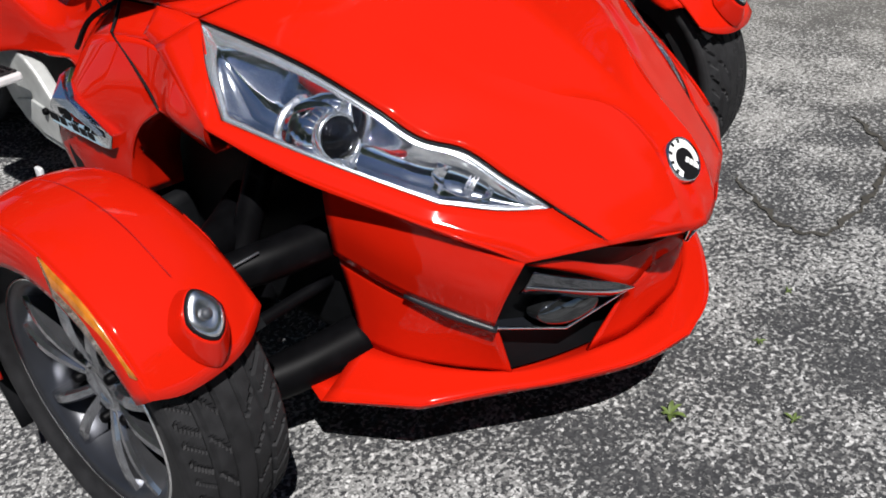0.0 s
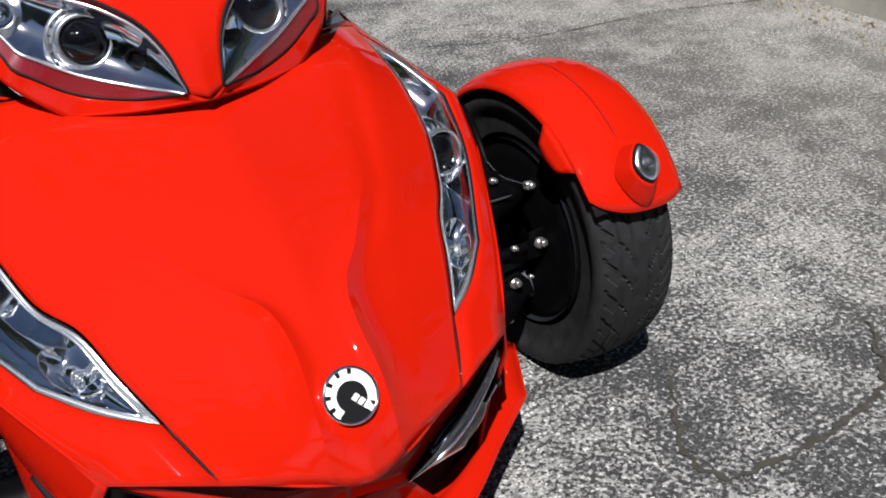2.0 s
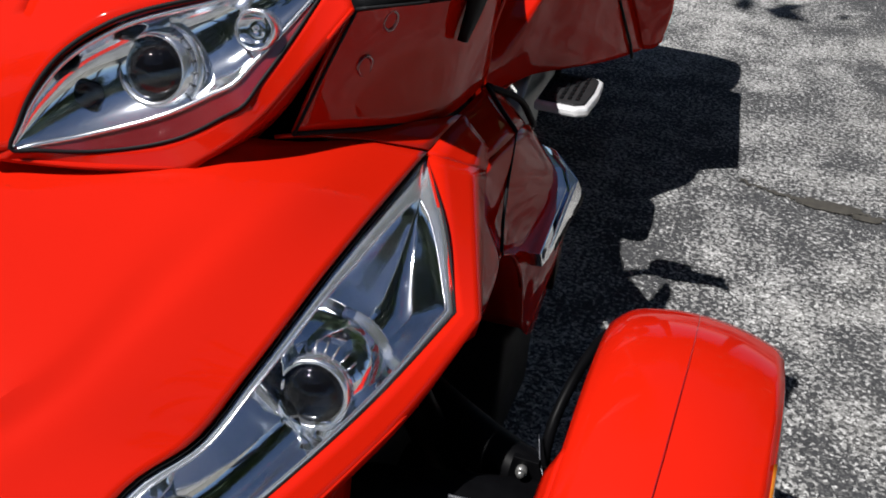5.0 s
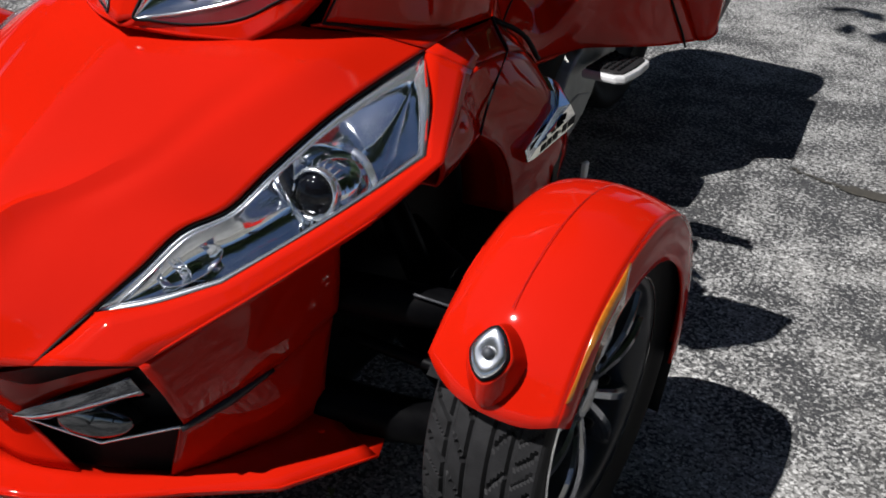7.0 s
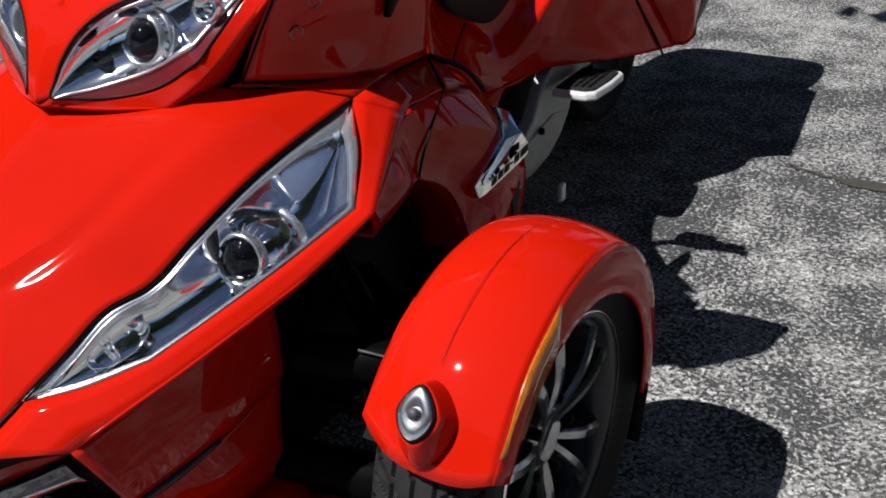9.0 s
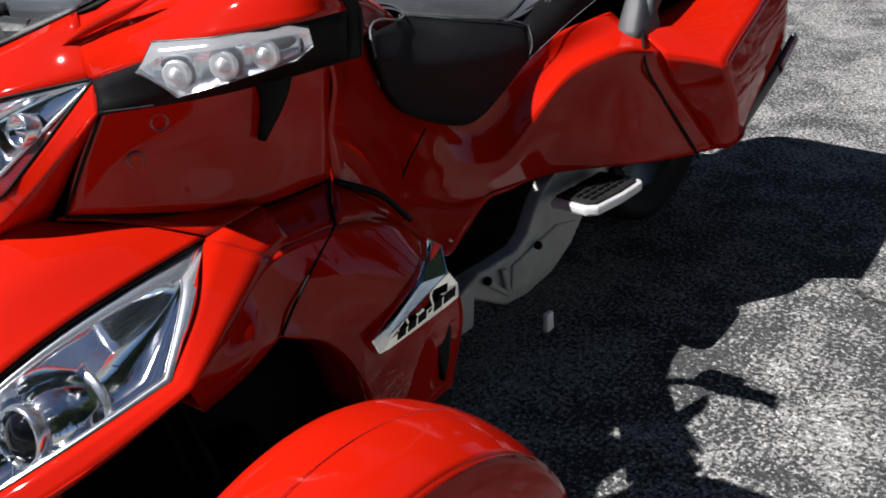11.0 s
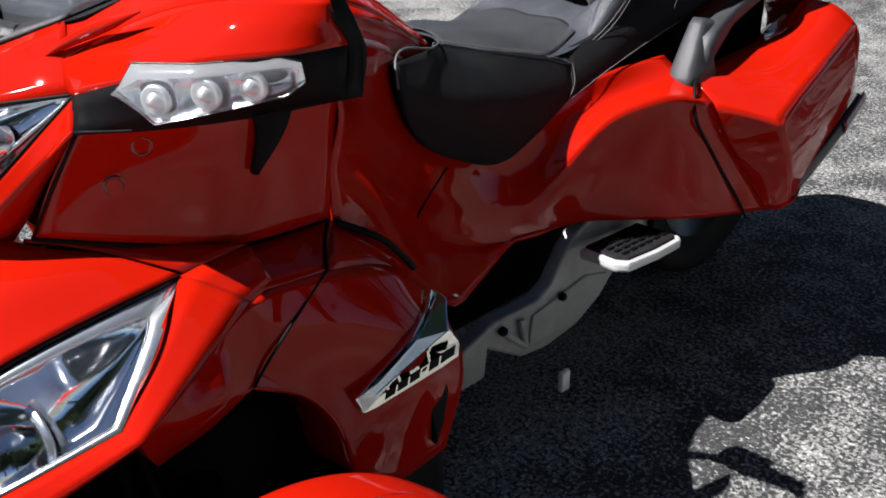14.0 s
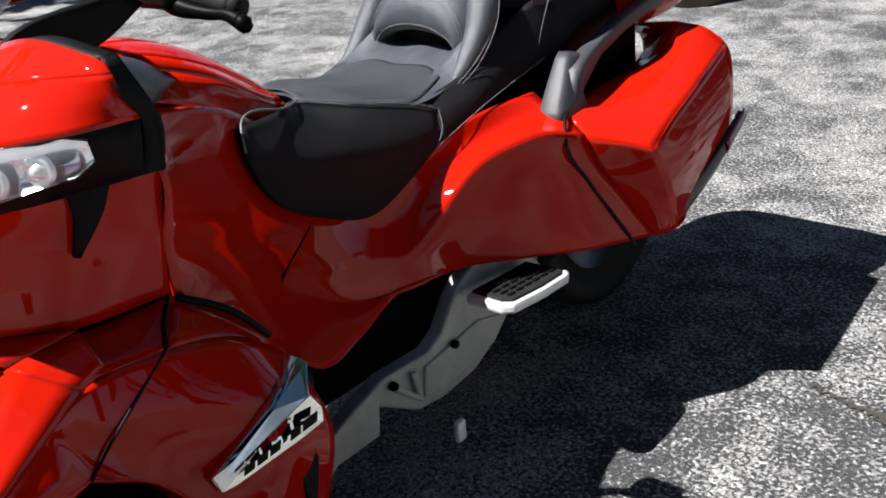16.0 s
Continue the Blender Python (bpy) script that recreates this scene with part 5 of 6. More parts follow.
def wheel(name, x, side):
    hub = new(name)
    hub.parent = trike
    hub["label"] = "black tyre on a five-spoke grey alloy wheel"
    place = Matrix.Translation((x, *AXLE)) @ Matrix.Diagonal((side, 1, 1, 1))

    def put(n, bm, mat, lab=""):
        bmesh.ops.transform(bm, matrix=place, verts=bm.verts[:])
        bmesh.ops.recalc_face_normals(bm, faces=bm.faces[:])
        return part(n, bm, mat, hub, lab)

    ty = put("tyre", tyre_mesh(0.178, 0.283, 0.196), RUBBER, "black radial tyre with deep tread")
    for f in ty.data.polygons:
        f.use_smooth = math.hypot(f.center.y - AXLE[0], f.center.z - AXLE[1]) < 0.262
    bm = B()
    m = Matrix.Rotation(radians(90), 4, "Y")
    lathe(bm, [(0.186, -0.075), (0.176, -0.06), (0.165, -0.02), (0.168, 0.045), (0.182, 0.066), (0.194, 0.073), (0.199, 0.070), (0.199, 0.062)], m, 72)
    put("rim", bm, BARREL, "dark grey rim barrel")
    bm = B()
    lathe(bm, [(0.1985, 0.066), (0.2005, 0.0705), (0.1995, 0.074), (0.1965, 0.0735)], m, 72)
    put("rim_lip", bm, BRIGHT, "polished rim lip")
    for k in range(5):
        bm = B()
        a = math.tau * k / 5 + 0.5
        for s in (-1, 1):
            spoke(bm, a + s * 0.20, a + s * 0.235, 0.036, 0.182, 0.0085, 0.0125, 0.044, 0.062, 0.040)
        put("spoke", bm, RIMM).data.shade_flat()
    bm = B()
    lathe(bm, [(0.052, -0.04), (0.056, 0.02), (0.052, 0.042), (0.034, 0.047), (0.031, 0.040), (0.0005, 0.042)], m, 36)
    put("hub", bm, RIMM)
    for k in range(5):
        bm = B()
        a = math.tau * k / 5 + 1.13
        lathe(bm, [(0.009, 0.02), (0.009, 0.052), (0.006, 0.056), (0.0005, 0.057)], Matrix.Translation((0, 0.062 * math.cos(a), 0.062 * math.sin(a))) @ m, 10)
        put("wheel_nut", bm, IRON)
    bm = B()
    lathe(bm, [(0.05, -0.02), (0.135, -0.02), (0.138, -0.012), (0.135, -0.006), (0.05, -0.006)], m, 40)
    put("brake_disc", bm, BARREL, "steel brake disc")
    # added disc that keeps the inside of the wheel dark
    bm = B()
    lathe(bm, [(0.05, -0.070), (0.15, -0.074), (0.184, -0.066), (0.187, -0.056)], m, 48)
    put("dust_shield", bm, IRON, "black disc added to darken the inner side of the wheel")
    bm = B()
    lathe(bm, [(0.0005, -0.05), (0.06, -0.052), (0.08, -0.03), (0.08, 0.0)], m, 28)
    put("knuckle", bm, IRON)
    return hub


wheel("wheel", TYRE_X, 1)
wheel("wheel", -TYRE_X, -1)


def fender():
    cy, cz = AXLE

    def at(x, r, a):
        return (x, cy + r * math.cos(radians(a)), cz + r * math.sin(radians(a)))

    angles = list(np.linspace(150, -14, 13))
    # inner edge, inner shoulder, crown, outer shoulder, fold, outer edge
    def line(x, r, drop_front=0.0, a0=150):
        out = []
        for a in np.linspace(a0, -14, 13):
            f = max(0.0, (a - 95) / 55)
            out.append(at(x, r - drop_front * f * f, a))
        return out

    bm = B()
    net(bm, [line(0.588, 0.286, -0.018, 144.5), line(0.604, 0.302, 0.0, 147.5), line(0.645, 0.315, 0.004, 151.5), line(0.700, 0.318, 0.006, 153), line(0.748, 0.311, 0.004, 152.5), line(0.781, 0.301, -0.002)], 48, 4, (0.68, *AXLE))
    skirt = []
    for a in angles:
        f = max(0.0, (a - 60) / 90)
        skirt.append(at(0.790, 0.230 + 0.042 * f, a))
    fold = line(0.781, 0.301, -0.002)
    net(bm, [fold, [tuple(np.array(p) * 0.6 + np.array(q) * 0.4 + np.array((0.003, 0, 0))) for p, q in zip(fold, skirt)], skirt], 48, 3, (0.68, *AXLE))
    fd = part("fender", bm, RED, trike, "glossy red front wheel fender", 0.004)
    bm = B()
    net(bm, [line(0.594, 0.278, -0.018), line(0.608, 0.296), line(0.645, 0.303, 0.004), line(0.700, 0.304, 0.006), line(0.748, 0.297, 0.004), line(0.768, 0.288, -0.004)], 40, 3)
    part("liner", bm, BLACK, fd, "black inner liner")
    # fold line on the crown
    bm = B()
    tube(bm, [at(0.680, 0.3215, 128), at(0.682, 0.3215, 110), at(0.684, 0.3195, 90), at(0.684, 0.3185, 60), at(0.684, 0.3185, 20)], 0.0005, 40, 5)
    part("crown_line", bm, REDLENS, fd)
    # marker lamp on its mound
    spot, out = Vector((0.686, 0.906, 0.510)), Vector((0.05, -0.80, 0.60)).normalized()
    f = facing(spot, out)
    bm = B()
    ang = np.linspace(0, math.tau, 28, endpoint=False)

    def drop(k, h):
        rows = []
        for a in ang:
            u, w = math.cos(a), math.sin(a)
            up = max(0.0, w)
            k2 = k - (k - 1.1) * 0.7 * up if k > 1.1 else k
            x, y = math.copysign(abs(u) ** 1.22, u), math.copysign(abs(w) ** 1.15, w)
            rows.append(f @ Vector((x * 0.0235 * k2 * (1 - 0.16 * up), y * 0.032 * k2 * (1.25 if w < 0 and h < -0.015 else 1), h)))
        return [bm.verts.new(q) for q in rows]

    def close(rings, cap=True):
        for r0, r1 in zip(rings, rings[1:]):
            for j in range(len(ang)):
                bm.faces.new([r0[j], r0[(j + 1) % len(ang)], r1[(j + 1) % len(ang)], r1[j]])
        if cap:
            bm.faces.new(rings[-1])

    close([drop(1.70, -0.036), drop(1.5, -0.020), drop(1.28, -0.006), drop(1.18, -0.001), drop(1.02, -0.004)])
    part("lamp_mound", bm, RED, fd)
    bm = B()
    close([drop(1.12, -0.004), drop(1.10, 0.002), drop(0.98, 0.004)])
    part("marker_lamp", bm, GUM, fd, "clear teardrop marker lamp")
    bm = B()
    close([drop(0.98, 0.0045), drop(0.9, 0.006), drop(0.6, 0.0075), drop(0.42, 0.006)])
    part("marker_reflector", bm, BRIGHT, fd)
    bm = B()
    close([drop(1.0, 0.004), drop(0.92, 0.011), drop(0.6, 0.016), drop(0.2, 0.018)])
    part("marker_glass", bm, LENS, fd)
    bm = B()
    lathe(bm, [(0.0075, 0.005), (0.0075, 0.010), (0.004, 0.013), (0.0003, 0.0135)], f, 16)
    part("marker_bulb", bm, GREYP, fd)
    # amber side reflector
    bm = B()
    net(bm, [[at(0.7845, 0.301, a) for a in (144, 124, 104)], [at(0.7915, 0.264, a) for a in (138, 124, 112)]], 12, 2, (0.68, *AXLE))
    part("side_reflector", bm, AMBER, fd, "amber side reflector", 0.004)
    # inner stay
    bm = B()
    net(bm, [[at(0.590, 0.292, 134), at(0.588, 0.292, 122), at(0.590, 0.292, 112)], [at(0.575, 0.262, 130), at(0.572, 0.255, 122), at(0.575, 0.262, 116)]], 8, 3, (0.7, *AXLE))
    part("inner_tab", bm, RED, fd, "", 0.004)
    bm = B()
    tube(bm, [at(0.60, 0.296, 40), at(0.575, 0.25, 60), at(0.555, 0.17, 80), at(0.56, 0.06, 100)], 0.007, 16, 8)
    part("stay", bm, IRON, fd)
    bm = B()
    net(bm, [[at(0.60, 0.300, -12), at(0.69, 0.305, -12), at(0.78, 0.300, -12)], [at(0.60, 0.312, -36), at(0.69, 0.318, -36), at(0.78, 0.312, -36)]], 8, 3, (0.68, *AXLE))
    part("mud_flap", bm, BLACK, fd, "black mud flap", 0.006)
    return fd


other_side(fender())

# ---- front suspension ----
for k in (1, -1):
    bm = B()
    for y0 in (1.02, 1.30):
        tube(bm, [(0.33 * k, y0, 0.205), (0.48 * k, 1.12 + (y0 - 1.12) * 0.5, 0.19), (0.615 * k, 1.155, 0.180)], [0.042, 0.038, 0.030], 12, 14)
    arm = part("lower_arm", bm, IRON, trike, "black steel suspension arm")
    bm = B()
    for y0 in (1.06, 1.28):
        tube(bm, [(0.33 * k, y0, 0.39), (0.46 * k, 1.13 + (y0 - 1.13) * 0.5, 0.39), (0.60 * k, 1.165, 0.378)], [0.036, 0.034, 0.026], 12, 14)
    part("upper_arm", bm, IRON, trike, "black steel suspension arm")
    bm = B()
    tube(bm, [(0.30 * k, 1.19, 0.60), (0.52 * k, 1.175, 0.22)], 0.024, 8, 16)
    part("shock_absorber", bm, IRON, trike, "black shock absorber")
    bm = B()
    tube(bm, [(0.34 * k, 1.08, 0.30), (0.60 * k, 1.10, 0.29)], [0.011, 0.011], 6, 10)
    part("tie_rod", bm, IRON, trike, "black tie rod")
    for x, y, z, r in ((0.604, 1.120, 0.404, 1.1), (0.538, 1.140, 0.424, 0.8), (0.600, 1.076, 0.304, 1.3), (0.540, 1.074, 0.312, 0.7), (0.545, 1.080, 0.232, 1.3), (0.580, 1.078, 0.236, 0.55), (0.520, 1.060, 0.168, 0.6)):
        bm = B()
        lathe(bm, [(0.0003, 0.012), (0.006, 0.012), (0.008, 0.008), (0.008, 0.0), (0.011, 0.0), (0.011, -0.014)], facing((x * k, y, z), (0.1 * k, -1, 0.35)) @ Matrix.Scale(r * 0.75, 4), 12)
        part("bolt", bm, BOLT, trike, "bright steel bolt head")
    # gussets that carry the bolts
    for plate in ([(0.505, 0.20), (0.520, 0.243), (0.556, 0.250), (0.580, 0.225), (0.592, 0.19)], [(0.575, 0.27), (0.580, 0.325), (0.612, 0.330), (0.622, 0.27)], [(0.520, 0.395), (0.525, 0.435), (0.555, 0.435), (0.565, 0.395)]):
        bm = B()
        y = 1.084 if plate[0][1] < 0.39 else 1.150
        slab(bm, [(x * k, z) for x, z in plate], Matrix.Translation((0, y, 0)) @ Matrix.Rotation(radians(90), 4, "X"), 0.008)
        bmesh.ops.recalc_face_normals(bm, faces=bm.faces[:])
        part("gusset", bm, IRON, trike, "", 0, False, 0.001)
    bm = B()
    lathe(bm, [(0.031, -0.012), (0.032, 0.0), (0.029, 0.010), (0.014, 0.012), (0.0005, 0.012)], facing((0.606 * k, 1.135, 0.185), (0.9 * k, -0.4, 0.2)), 20)
    part("ball_joint", bm, GREYP, trike, "worn grey ball joint end")
    bm = B()
    tube(bm, [(0.545 * k, 1.180, 0.450), (0.560 * k, 1.150, 0.424), (0.598 * k, 1.118, 0.408)], 0.0013, 12, 6)
    part("brake_line", bm, BARREL, trike, "thin steel brake line")
    bm = B()
    tube(bm, [(0.475 * k, 1.076, 0.4235), (0.548 * k, 1.100, 0.4080)], 0.0022, 4, 6)
    part("arm_seam", bm, GREYP, trike)

# ---- chassis, engine bay and rear end ----
bm = rounded((-0.345, 0.98, 0.17), (0.345, 1.74, 0.50), 0.04, 3)
part("engine_bay", bm, BLACK, trike, "black engine bay behind the body panels")
for k in (1, -1):
    bm = rounded((0.385 * k - 0.05, 1.43, 0.13), (0.385 * k + 0.05, 1.64, 0.36), 0.02, 2)
    part("footwell", bm, BLACK, trike, "black footwell panel behind the wheel arch")
bm = rounded((-0.19, 1.34, 0.48), (0.19, 1.66, 0.86), 0.04, 2)
part("inner_body", bm, BLACK, trike)
bm = rounded((-0.135, 1.70, 0.22), (0.135, 2.90, 0.60), 0.05, 3)
part("rear_frame", bm, BLACK, trike)


def frame_plate(k):
    prof = [(1.76, 0.15), (1.824, 0.204), (1.932, 0.204), (1.940, 0.262), (2.036, 0.201), (2.110, 0.191), (2.206, 0.202), (2.279, 0.236), (2.324, 0.278), (2.35, 0.325), (2.447, 0.337), (2.462, 0.352), (2.455, 0.368), (2.337, 0.416), (2.27, 0.428), (2.225, 0.425), (2.195, 0.410), (2.162, 0.385), (2.119, 0.327), (2.081, 0.307), (1.957, 0.312), (1.892, 0.291), (1.825, 0.267), (1.76, 0.24)]
    m = Matrix(((0, 0, 1, 0), (1, 0, 0, 0), (0, 1, 0, 0), (0, 0, 0, 1)))
    bm = B()
    slab(bm, prof, Matrix.Translation((0.245, 0, 0)) @ m, 0.035)
    bmesh.ops.recalc_face_normals(bm, faces=bm.faces[:])
    fp = part("frame_plate", bm, FRAMEM, trike, "grey cast frame plate", 0, False, 0.006)
    bm = B()
    slab(bm, [(2.05, 0.222), (2.13, 0.214), (2.20, 0.224), (2.262, 0.255), (2.295, 0.29), (2.22, 0.31), (2.16, 0.30), (2.06, 0.285)], Matrix.Translation((0.251, 0, 0)) @ m, 0.008)
    slab(bm, [(1.965, 0.285), (2.035, 0.225), (2.045, 0.228), (2.03, 0.295), (2.015, 0.295), (2.028, 0.245), (1.975, 0.295)], Matrix.Translation((0.258, 0, 0)) @ m, 0.01)
    bmesh.ops.recalc_face_normals(bm, faces=bm.faces[:])
    part("plate_relief", bm, FRAMEM, fp, "", 0, False, 0.004)
    for y, z in ((2.142, 0.296), (1.970, 0.293), (2.435, 0.354)):
        bm = B()
        lathe(bm, [(0.0003, 0.007), (0.007, 0.007), (0.009, 0.003), (0.009, -0.004)], facing((0.254, y, z), (1, 0, 0)), 12)
        part("plate_bolt", bm, IRON, fp)
    return fp


other_side(frame_plate(1))


def footboard():
    m = Matrix.Translation((0.318, 2.270, 0.388)) @ Matrix.Rotation(radians(-3), 4, "Y") @ Matrix.Rotation(radians(-5), 4, "X") @ Matrix.Rotation(radians(3), 4, "Z")
    ol = [(-0.055, -0.098), (0.035, -0.112), (0.056, -0.098), (0.063, 0.0), (0.060, 0.085), (0.048, 0.104), (-0.055, 0.112)]
    bm = B()
    slab(bm, ol, m, 0.020)
    bmesh.ops.recalc_face_normals(bm, faces=bm.faces[:])
    fb = part("footboard", bm, SILVER, trike, "silver passenger footboard with a black rubber pad", 0, False, 0.006)
    bm = B()
    slab(bm, [(x * 0.86 - 0.002, y * 0.88) for x, y in ol], m @ Matrix.Translation((0, 0, 0.005)), 0.006)
    bmesh.ops.recalc_face_normals(bm, faces=bm.faces[:])
    part("pad", bm, RUBBER, fb, "", 0, False, 0.002)
    bm = B()
    for i in range(6):
        for j in range(5):
            x, y = -0.040 + 0.0165 * j, -0.078 + 0.028 * i
            slab(bm, [(x, y), (x + 0.006, y), (x + 0.006, y + 0.020), (x, y + 0.020)], m @ Matrix.Translation((0, 0, 0.0085)), 0.004)
    bmesh.ops.recalc_face_normals(bm, faces=bm.faces[:])
    part("pad_ribs", bm, BLACK, fb, "", 0, False)
    return fb


other_side(footboard())

# rider footrest end that hangs in the shade
bm = rounded((0.362, 1.998, 0.198), (0.374, 2.022, 0.240), 0.005, 2)
p = part("footrest_end", bm, SILVER, trike, "silver footrest end")
other_side(p)

# rear wheel
rw = new("rear_wheel")
rw.parent = trike
rw["label"] = "wide black rear tyre under the trunk"
bm = tyre_mesh(0.225, 0.305, 0.2)
bmesh.ops.transform(bm, matrix=Matrix.Translation((0, 2.93, 0.305)), verts=bm.verts[:])
part("tyre", bm, RUBBER, rw)
bm = B()
lathe(bm, [(0.2, -0.09), (0.18, -0.07), (0.05, -0.03), (0.05, 0.03), (0.18, 0.07), (0.2, 0.09)], Matrix.Translation((0, 2.93, 0.305)) @ Matrix.Rotation(radians(90), 4, "Y"), 48)
# rear rim takes the dark rim colour for the darkness it stands in
part("rim", bm, BARREL, rw)


# front emblem: chrome ring, pale toothed face, dark moon
def emblem():
    f = facing((0, 0.636, 0.5005), (0, -0.80, 0.60), -50)
    bm = B()
    lathe(bm, [(0.0352, -0.006), (0.0352, 0.003), (0.0335, 0.0045), (0.0315, 0.003)], f, 48)
    em = part("emblem", bm, CHROME, trike, "round chrome emblem with a pale toothed face")
    bm = B()
    lathe(bm, [(0.032, 0.0022), (0.0003, 0.0024)], f, 48)
    part("face", bm, WHITE, em)
    bm = B()
    for k in range(9):
        a = radians(35 + k * 31)
        slab(bm, [(-0.0022, 0.025), (0.0022, 0.025), (0.0026, 0.0318), (-0.0026, 0.0318)], f @ Matrix.Rotation(a, 4, "Z") @ Matrix.Translation((0, 0, 0.0034)), 0.002)
    slab(bm, [(0.0192 * math.cos(t), 0.0192 * math.sin(t) - 0.001) for t in np.linspace(0, math.tau, 28, endpoint=False)], f @ Matrix.Translation((0.002, 0, 0.0036)), 0.002)
    slab(bm, [(0.0, 0.0), (0.0315, -0.004)] + [(0.0318 * math.cos(t), 0.0318 * math.sin(t)) for t in np.linspace(-0.15, -1.4, 12)] + [(0.004, -0.03)], f @ Matrix.Translation((0, 0, 0.0035)), 0.002)
    part("dark_moon", bm, GUM, em, "", 0, False)
    bm = B()
    for k in range(3):
        slab(bm, [(0.004 + k * 0.0085, -0.004), (0.0105 + k * 0.0085, -0.004), (0.0115 + k * 0.0085, 0.005), (0.005 + k * 0.0085, 0.005)], f @ Matrix.Translation((-0.002, 0, 0.0044)), 0.001)
    part("pale_marks", bm, WHITE, em, "", 0, False)


emblem()

# ---- surroundings: ground details, weeds, gravel, trees ----
DIRT = material("dark_crack_dirt", (0.035, 0.032, 0.026), 0.95, 0, 0, 0.4, 60)
LEAF = material("weed_leaf", (0.09, 0.13, 0.03), 0.6, 0, 0, 0.4, 30)
TREE_LEAF = material("tree_leaf", (0.04, 0.075, 0.016), 0.6, 0, 0, 0.5, 1.2)
BARK = material("tree_bark", (0.09, 0.075, 0.06), 0.9, 0, 0, 0.4, 12, 0.6, 40)
PEBBLE = material("pale_gravel", (0.19, 0.17, 0.13), 0.9, 0, 0, 0.4, 25)
rng = random.Random(7)


def crack(points, wide, lab):
    """A ragged dark crack that lies in the asphalt."""
    c = curve_through([(x, y, 0) for x, y in points], 60)
    bm = B()
    rows = []
    for i, q in enumerate(c):
        t = Vector(c[min(i + 1, 60)] - c[max(i - 1, 0)]).normalized()
        s = Vector((-t.y, t.x, 0))
        w = wide * rng.uniform(0.25, 1.2)
        o = Vector(q) + s * rng.uniform(-wide, wide) * 0.5
        rows.append((bm.verts.new(o + s * w * 0.5 + Vector((0, 0, 0.004))), bm.verts.new(o - s * w * 0.5 + Vector((0, 0, 0.004)))))
    for a, b in zip(rows, rows[1:]):
        bm.faces.new([a[0], a[1], b[1], b[0]])
    ob = part("ground_crack", bm, DIRT, None, "", smooth=False)
    return tagged(ob, lab, "crack", kind="structure")


crack([(1.20, 3.02), (1.463, 2.939), (1.589, 2.868), (1.946, 2.786), (2.4, 2.75), (2.85, 2.62)], 0.006, "long thin crack across the worn asphalt")
crack([(0.819, 0.925), (0.744, 0.834), (0.674, 0.712), (0.690, 0.648), (0.754, 0.637), (0.934, 0.636), (1.138, 0.679), (1.232, 0.769), (1.285, 0.831)], 0.016, "curved dark crack in the worn asphalt")
crack([(0.70, 2.80), (0.85, 2.76), (0.952, 2.764), (1.10, 2.74)], 0.018, "short dirty crack with a hollow in the asphalt")


def hollow(x, y, wide, deep, lab):
    """A ragged shallow hollow filled with dark dirt."""
    bm = B()
    ring = []
    for k in range(36):
        t = math.tau * k / 36
        r = 1 + 0.35 * noise.noise((math.cos(t) * 2, math.sin(t) * 2, x)) + rng.uniform(-0.12, 0.12)
        ring.append(bm.verts.new((x + wide * r * math.cos(t), y + deep * r * math.sin(t), 0.0045)))
    bm.faces.new(ring)
    ob = part("ground_hollow", bm, DIRT, None, "", smooth=False)
    return tagged(ob, lab, "hollow", kind="structure")


hollow(0.93, 2.76, 0.085, 0.028, "shallow hollow with dark dirt in the asphalt")
hollow(1.02, 2.735, 0.040, 0.016, "small dirty hollow in the asphalt")


def weed(x, y, size, leaves):
    """A small weed in a crack of the ground."""
    w = new("weed")
    w.location = (x, y, 0)
    tagged(w, "small green weed growing in a crack of the asphalt", "weed", "weeds in the asphalt")
    for k in range(leaves):
        a, l = math.tau * k / leaves + rng.uniform(-0.7, 0.7), size * rng.uniform(0.4, 1.25)
        up = rng.uniform(0.2, 0.8)
        d = Vector((math.cos(a), math.sin(a), 0))
        s = Vector((-d.y, d.x, 0)) * l * 0.16
        bm = B()
        rows = []
        for t, f in ((0, 0.25), (0.35, 1.0), (0.7, 0.8), (1, 0.05)):
            c = d * l * t + Vector((0, 0, l * up * math.sin(t * 2.2) * 0.6 + 0.002))
            rows.append((bm.verts.new(c - s * f), bm.verts.new(c + Vector((0, 0, -0.001))), bm.verts.new(c + s * f)))
        for p, q in zip(rows, rows[1:]):
            bm.faces.new([p[0], p[1], q[1], q[0]])
            bm.faces.new([p[1], p[2], q[2], q[1]])
        part("leaf", bm, LEAF, w)


for x, y, s, n in ((-0.008, 0.624, 0.030, 8), (0.106, 0.448, 0.018, 6), (0.268, 0.596, 0.018, 6), (0.30, 0.78, 0.014, 5), (0.36, 1.02, 0.016, 5), (0.45, 0.62, 0.012, 5)):
    weed(x, y, s, n)

# gravel and dirt along the foot of the wall
bm = B()
for i in range(1100):
    y = rng.uniform(0.6, 7.5)
    x = 3.0 - abs(rng.gauss(0, 0.13)) - 0.01
    r = rng.uniform(0.003, 0.012)
    vs = bmesh.ops.create_icosphere(bm, subdivisions=1, radius=r)["verts"]
    m = Matrix.Translation((x, y, r * 0.35)) @ Euler((rng.random() * 6, rng.random() * 6, rng.random() * 6)).to_matrix().to_4x4() @ Matrix.Diagonal((1, rng.uniform(0.6, 1), rng.uniform(0.4, 0.8), 1))
    for q in vs:
        q.co = m @ (q.co * rng.uniform(0.8, 1.15))
gravel = part("gravel", bm, PEBBLE, None, "", smooth=False)
tagged(gravel, "pale loose gravel along the foot of the wall", "gravel", kind="stuff")

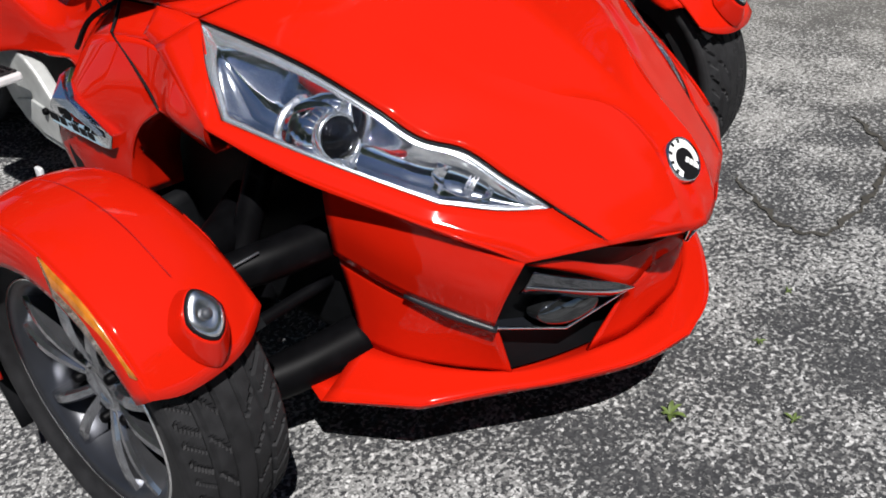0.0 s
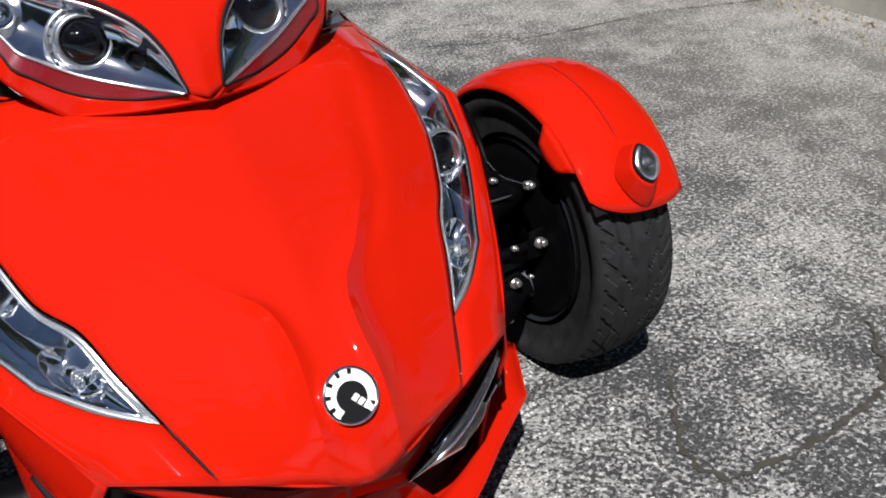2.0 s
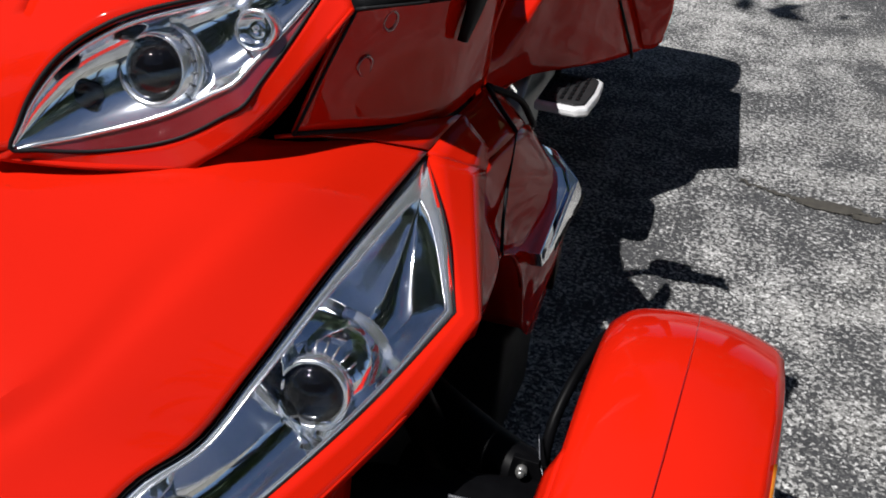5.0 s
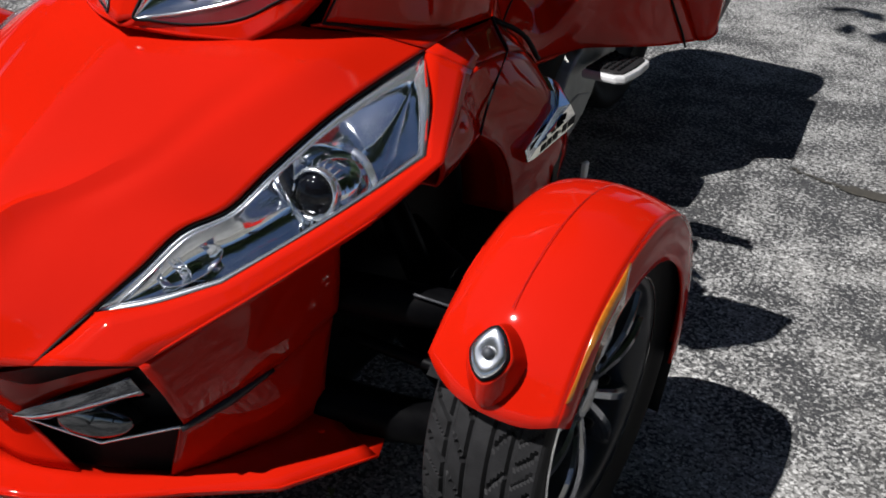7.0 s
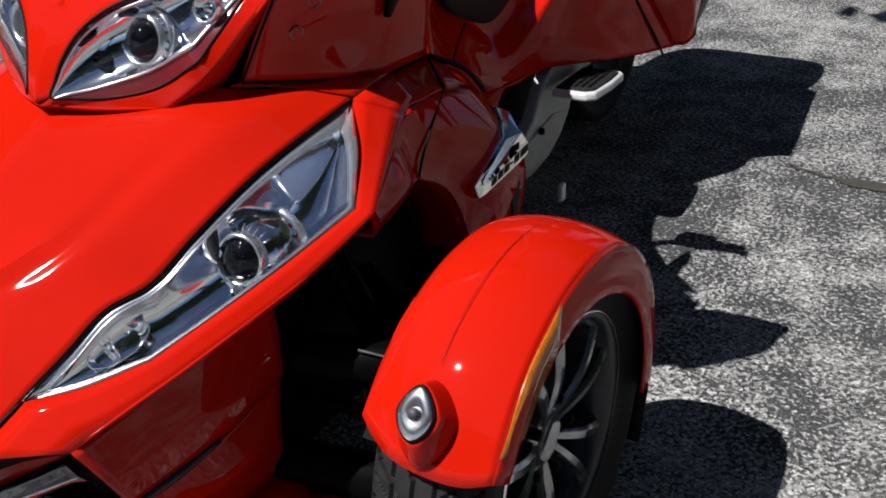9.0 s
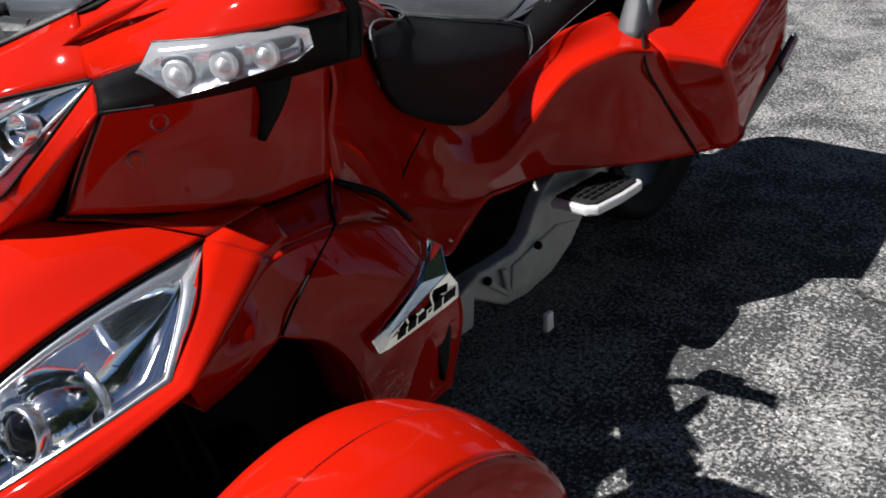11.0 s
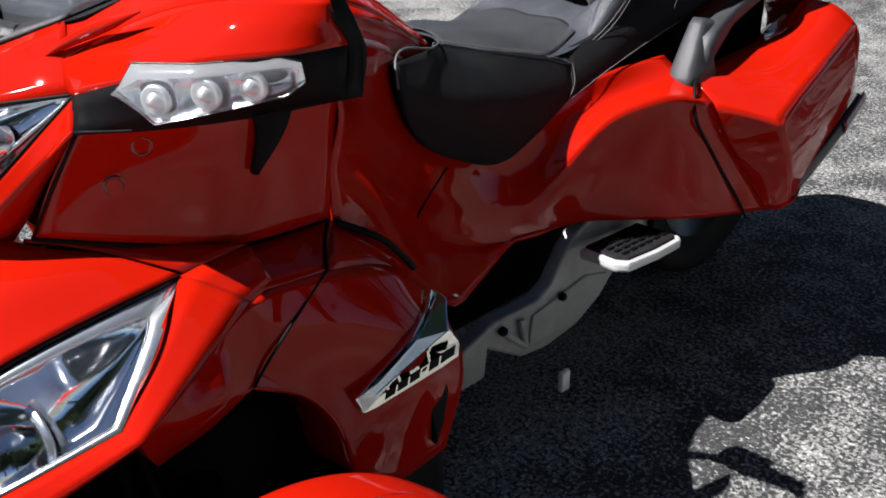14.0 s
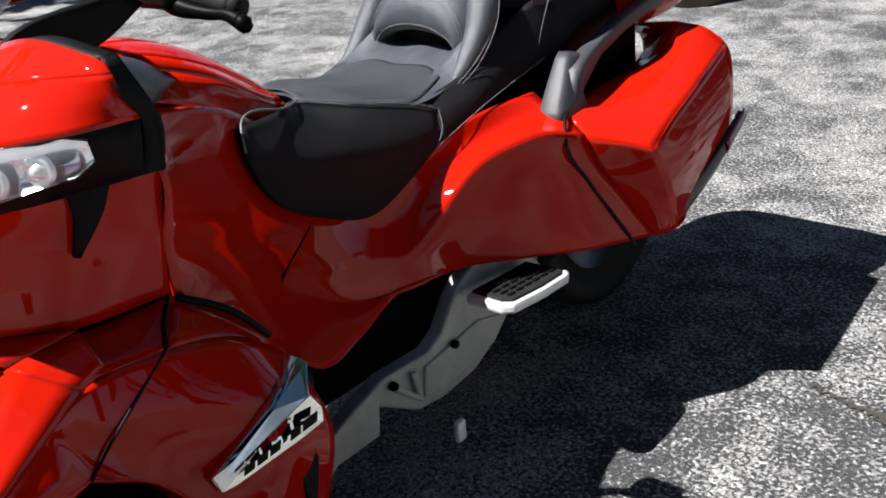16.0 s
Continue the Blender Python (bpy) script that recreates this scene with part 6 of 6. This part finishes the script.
# drain hole in the wall
bm = B()
lathe(bm, [(0.055, -0.01), (0.055, 0.012), (0.043, 0.014), (0.040, -0.02), (0.0005, -0.022)], facing((2.993, 1.86, 0.065), (-1, 0, 0)), 24)
drain = part("drain_pipe", bm, GUM)
tagged(drain, "black drain pipe end low in the concrete wall", "drain pipe")


def tree(x, y, height, spread, leaves, seed, bare=False):
    """A tapered trunk with limbs, and a crown of many small leaves with gaps."""
    r = random.Random(seed)
    t = new("tree")
    t.location = (x, y, 0)
    tagged(t, "tall leafy green tree out of view at the edge of the lot", "tree", "trees round the lot")
    bm = B()
    tube(bm, [(0, 0, 0), (r.uniform(-0.2, 0.2), r.uniform(-0.2, 0.2), height * 0.35), (r.uniform(-0.3, 0.3), r.uniform(-0.3, 0.3), height * 0.75)], [0.03 * height, 0.02 * height, 0.008 * height], 10, 9)
    tips = []
    for k in range(11):
        a, h = (r.uniform(-1.55, -1.15), height * r.uniform(0.74, 0.84)) if bare else (r.uniform(0, math.tau), height * r.uniform(0.3, 0.72))
        l = spread * r.uniform(0.6, 1.0)
        e = Vector((math.cos(a) * l, math.sin(a) * l, h + l * (r.uniform(-0.1, 0.2) if bare else r.uniform(0.3, 0.8))))
        m = Vector((math.cos(a) * l * 0.5, math.sin(a) * l * 0.5, h + l * (0.1 if bare else 0.35)))
        tube(bm, [(0, 0, h), tuple(m), tuple(e)], [0.010 * height, 0.006 * height, 0.002 * height], 8, 6)
        tips += [m, e, (m + e) / 2]
    part("trunk", bm, BARK, t)
    tips.append(Vector((0, 0, height * 0.8)))
    verts, faces = [], []
    for k in range(leaves):
        c = r.choice(tips) + Vector((r.gauss(0, 1), r.gauss(0, 1), r.gauss(0, 0.8))) * spread * (0.055 if bare else 0.22)
        u = Vector((r.gauss(0, 1), r.gauss(0, 1), r.gauss(0, 1))).normalized()
        w = u.orthogonal().normalized()
        l = r.uniform(0.10, 0.24) * (0.5 if bare else 1)
        i = len(verts)
        verts += [c - u * l, c + w * l * 0.5, c + u * l, c - w * l * 0.5]
        faces.append((i, i + 1, i + 2, i + 3))
    me = bpy.data.meshes.new("crown")
    me.from_pydata(verts, [], faces)
    me.materials.append(TREE_LEAF)
    cr = new("crown", me)
    cr.parent = t
    cr["kind"] = "stuff"


# unseen trees hinted at by reflections; rows and heights set to block sky fill
for i, y in enumerate((-8.0, -5.2, -2.6, -0.2, 2.2, 4.6, 7.2, 10.0)):
    tree(6.4 + 1.5 * (i % 2), y, 7.0 + (i * 3 % 4) * 0.5, 2.6, 12000, 40 + i)
for i in range(15):
    a = radians(62 + i * 16.5)
    d = 10.5 + 1.5 * ((i * 7) % 5) / 4
    tree(d * math.cos(a), 1.5 + d * math.sin(a), (9.0 if i < 8 else 6.0) + (i * 3 % 4) * 0.5, 2.7, 9000, 60 + i)
# a thin tree whose long limbs shade a strip of the far asphalt
tree(-1.5, 6.5, 6.4, 4.6, 900, 91, True)
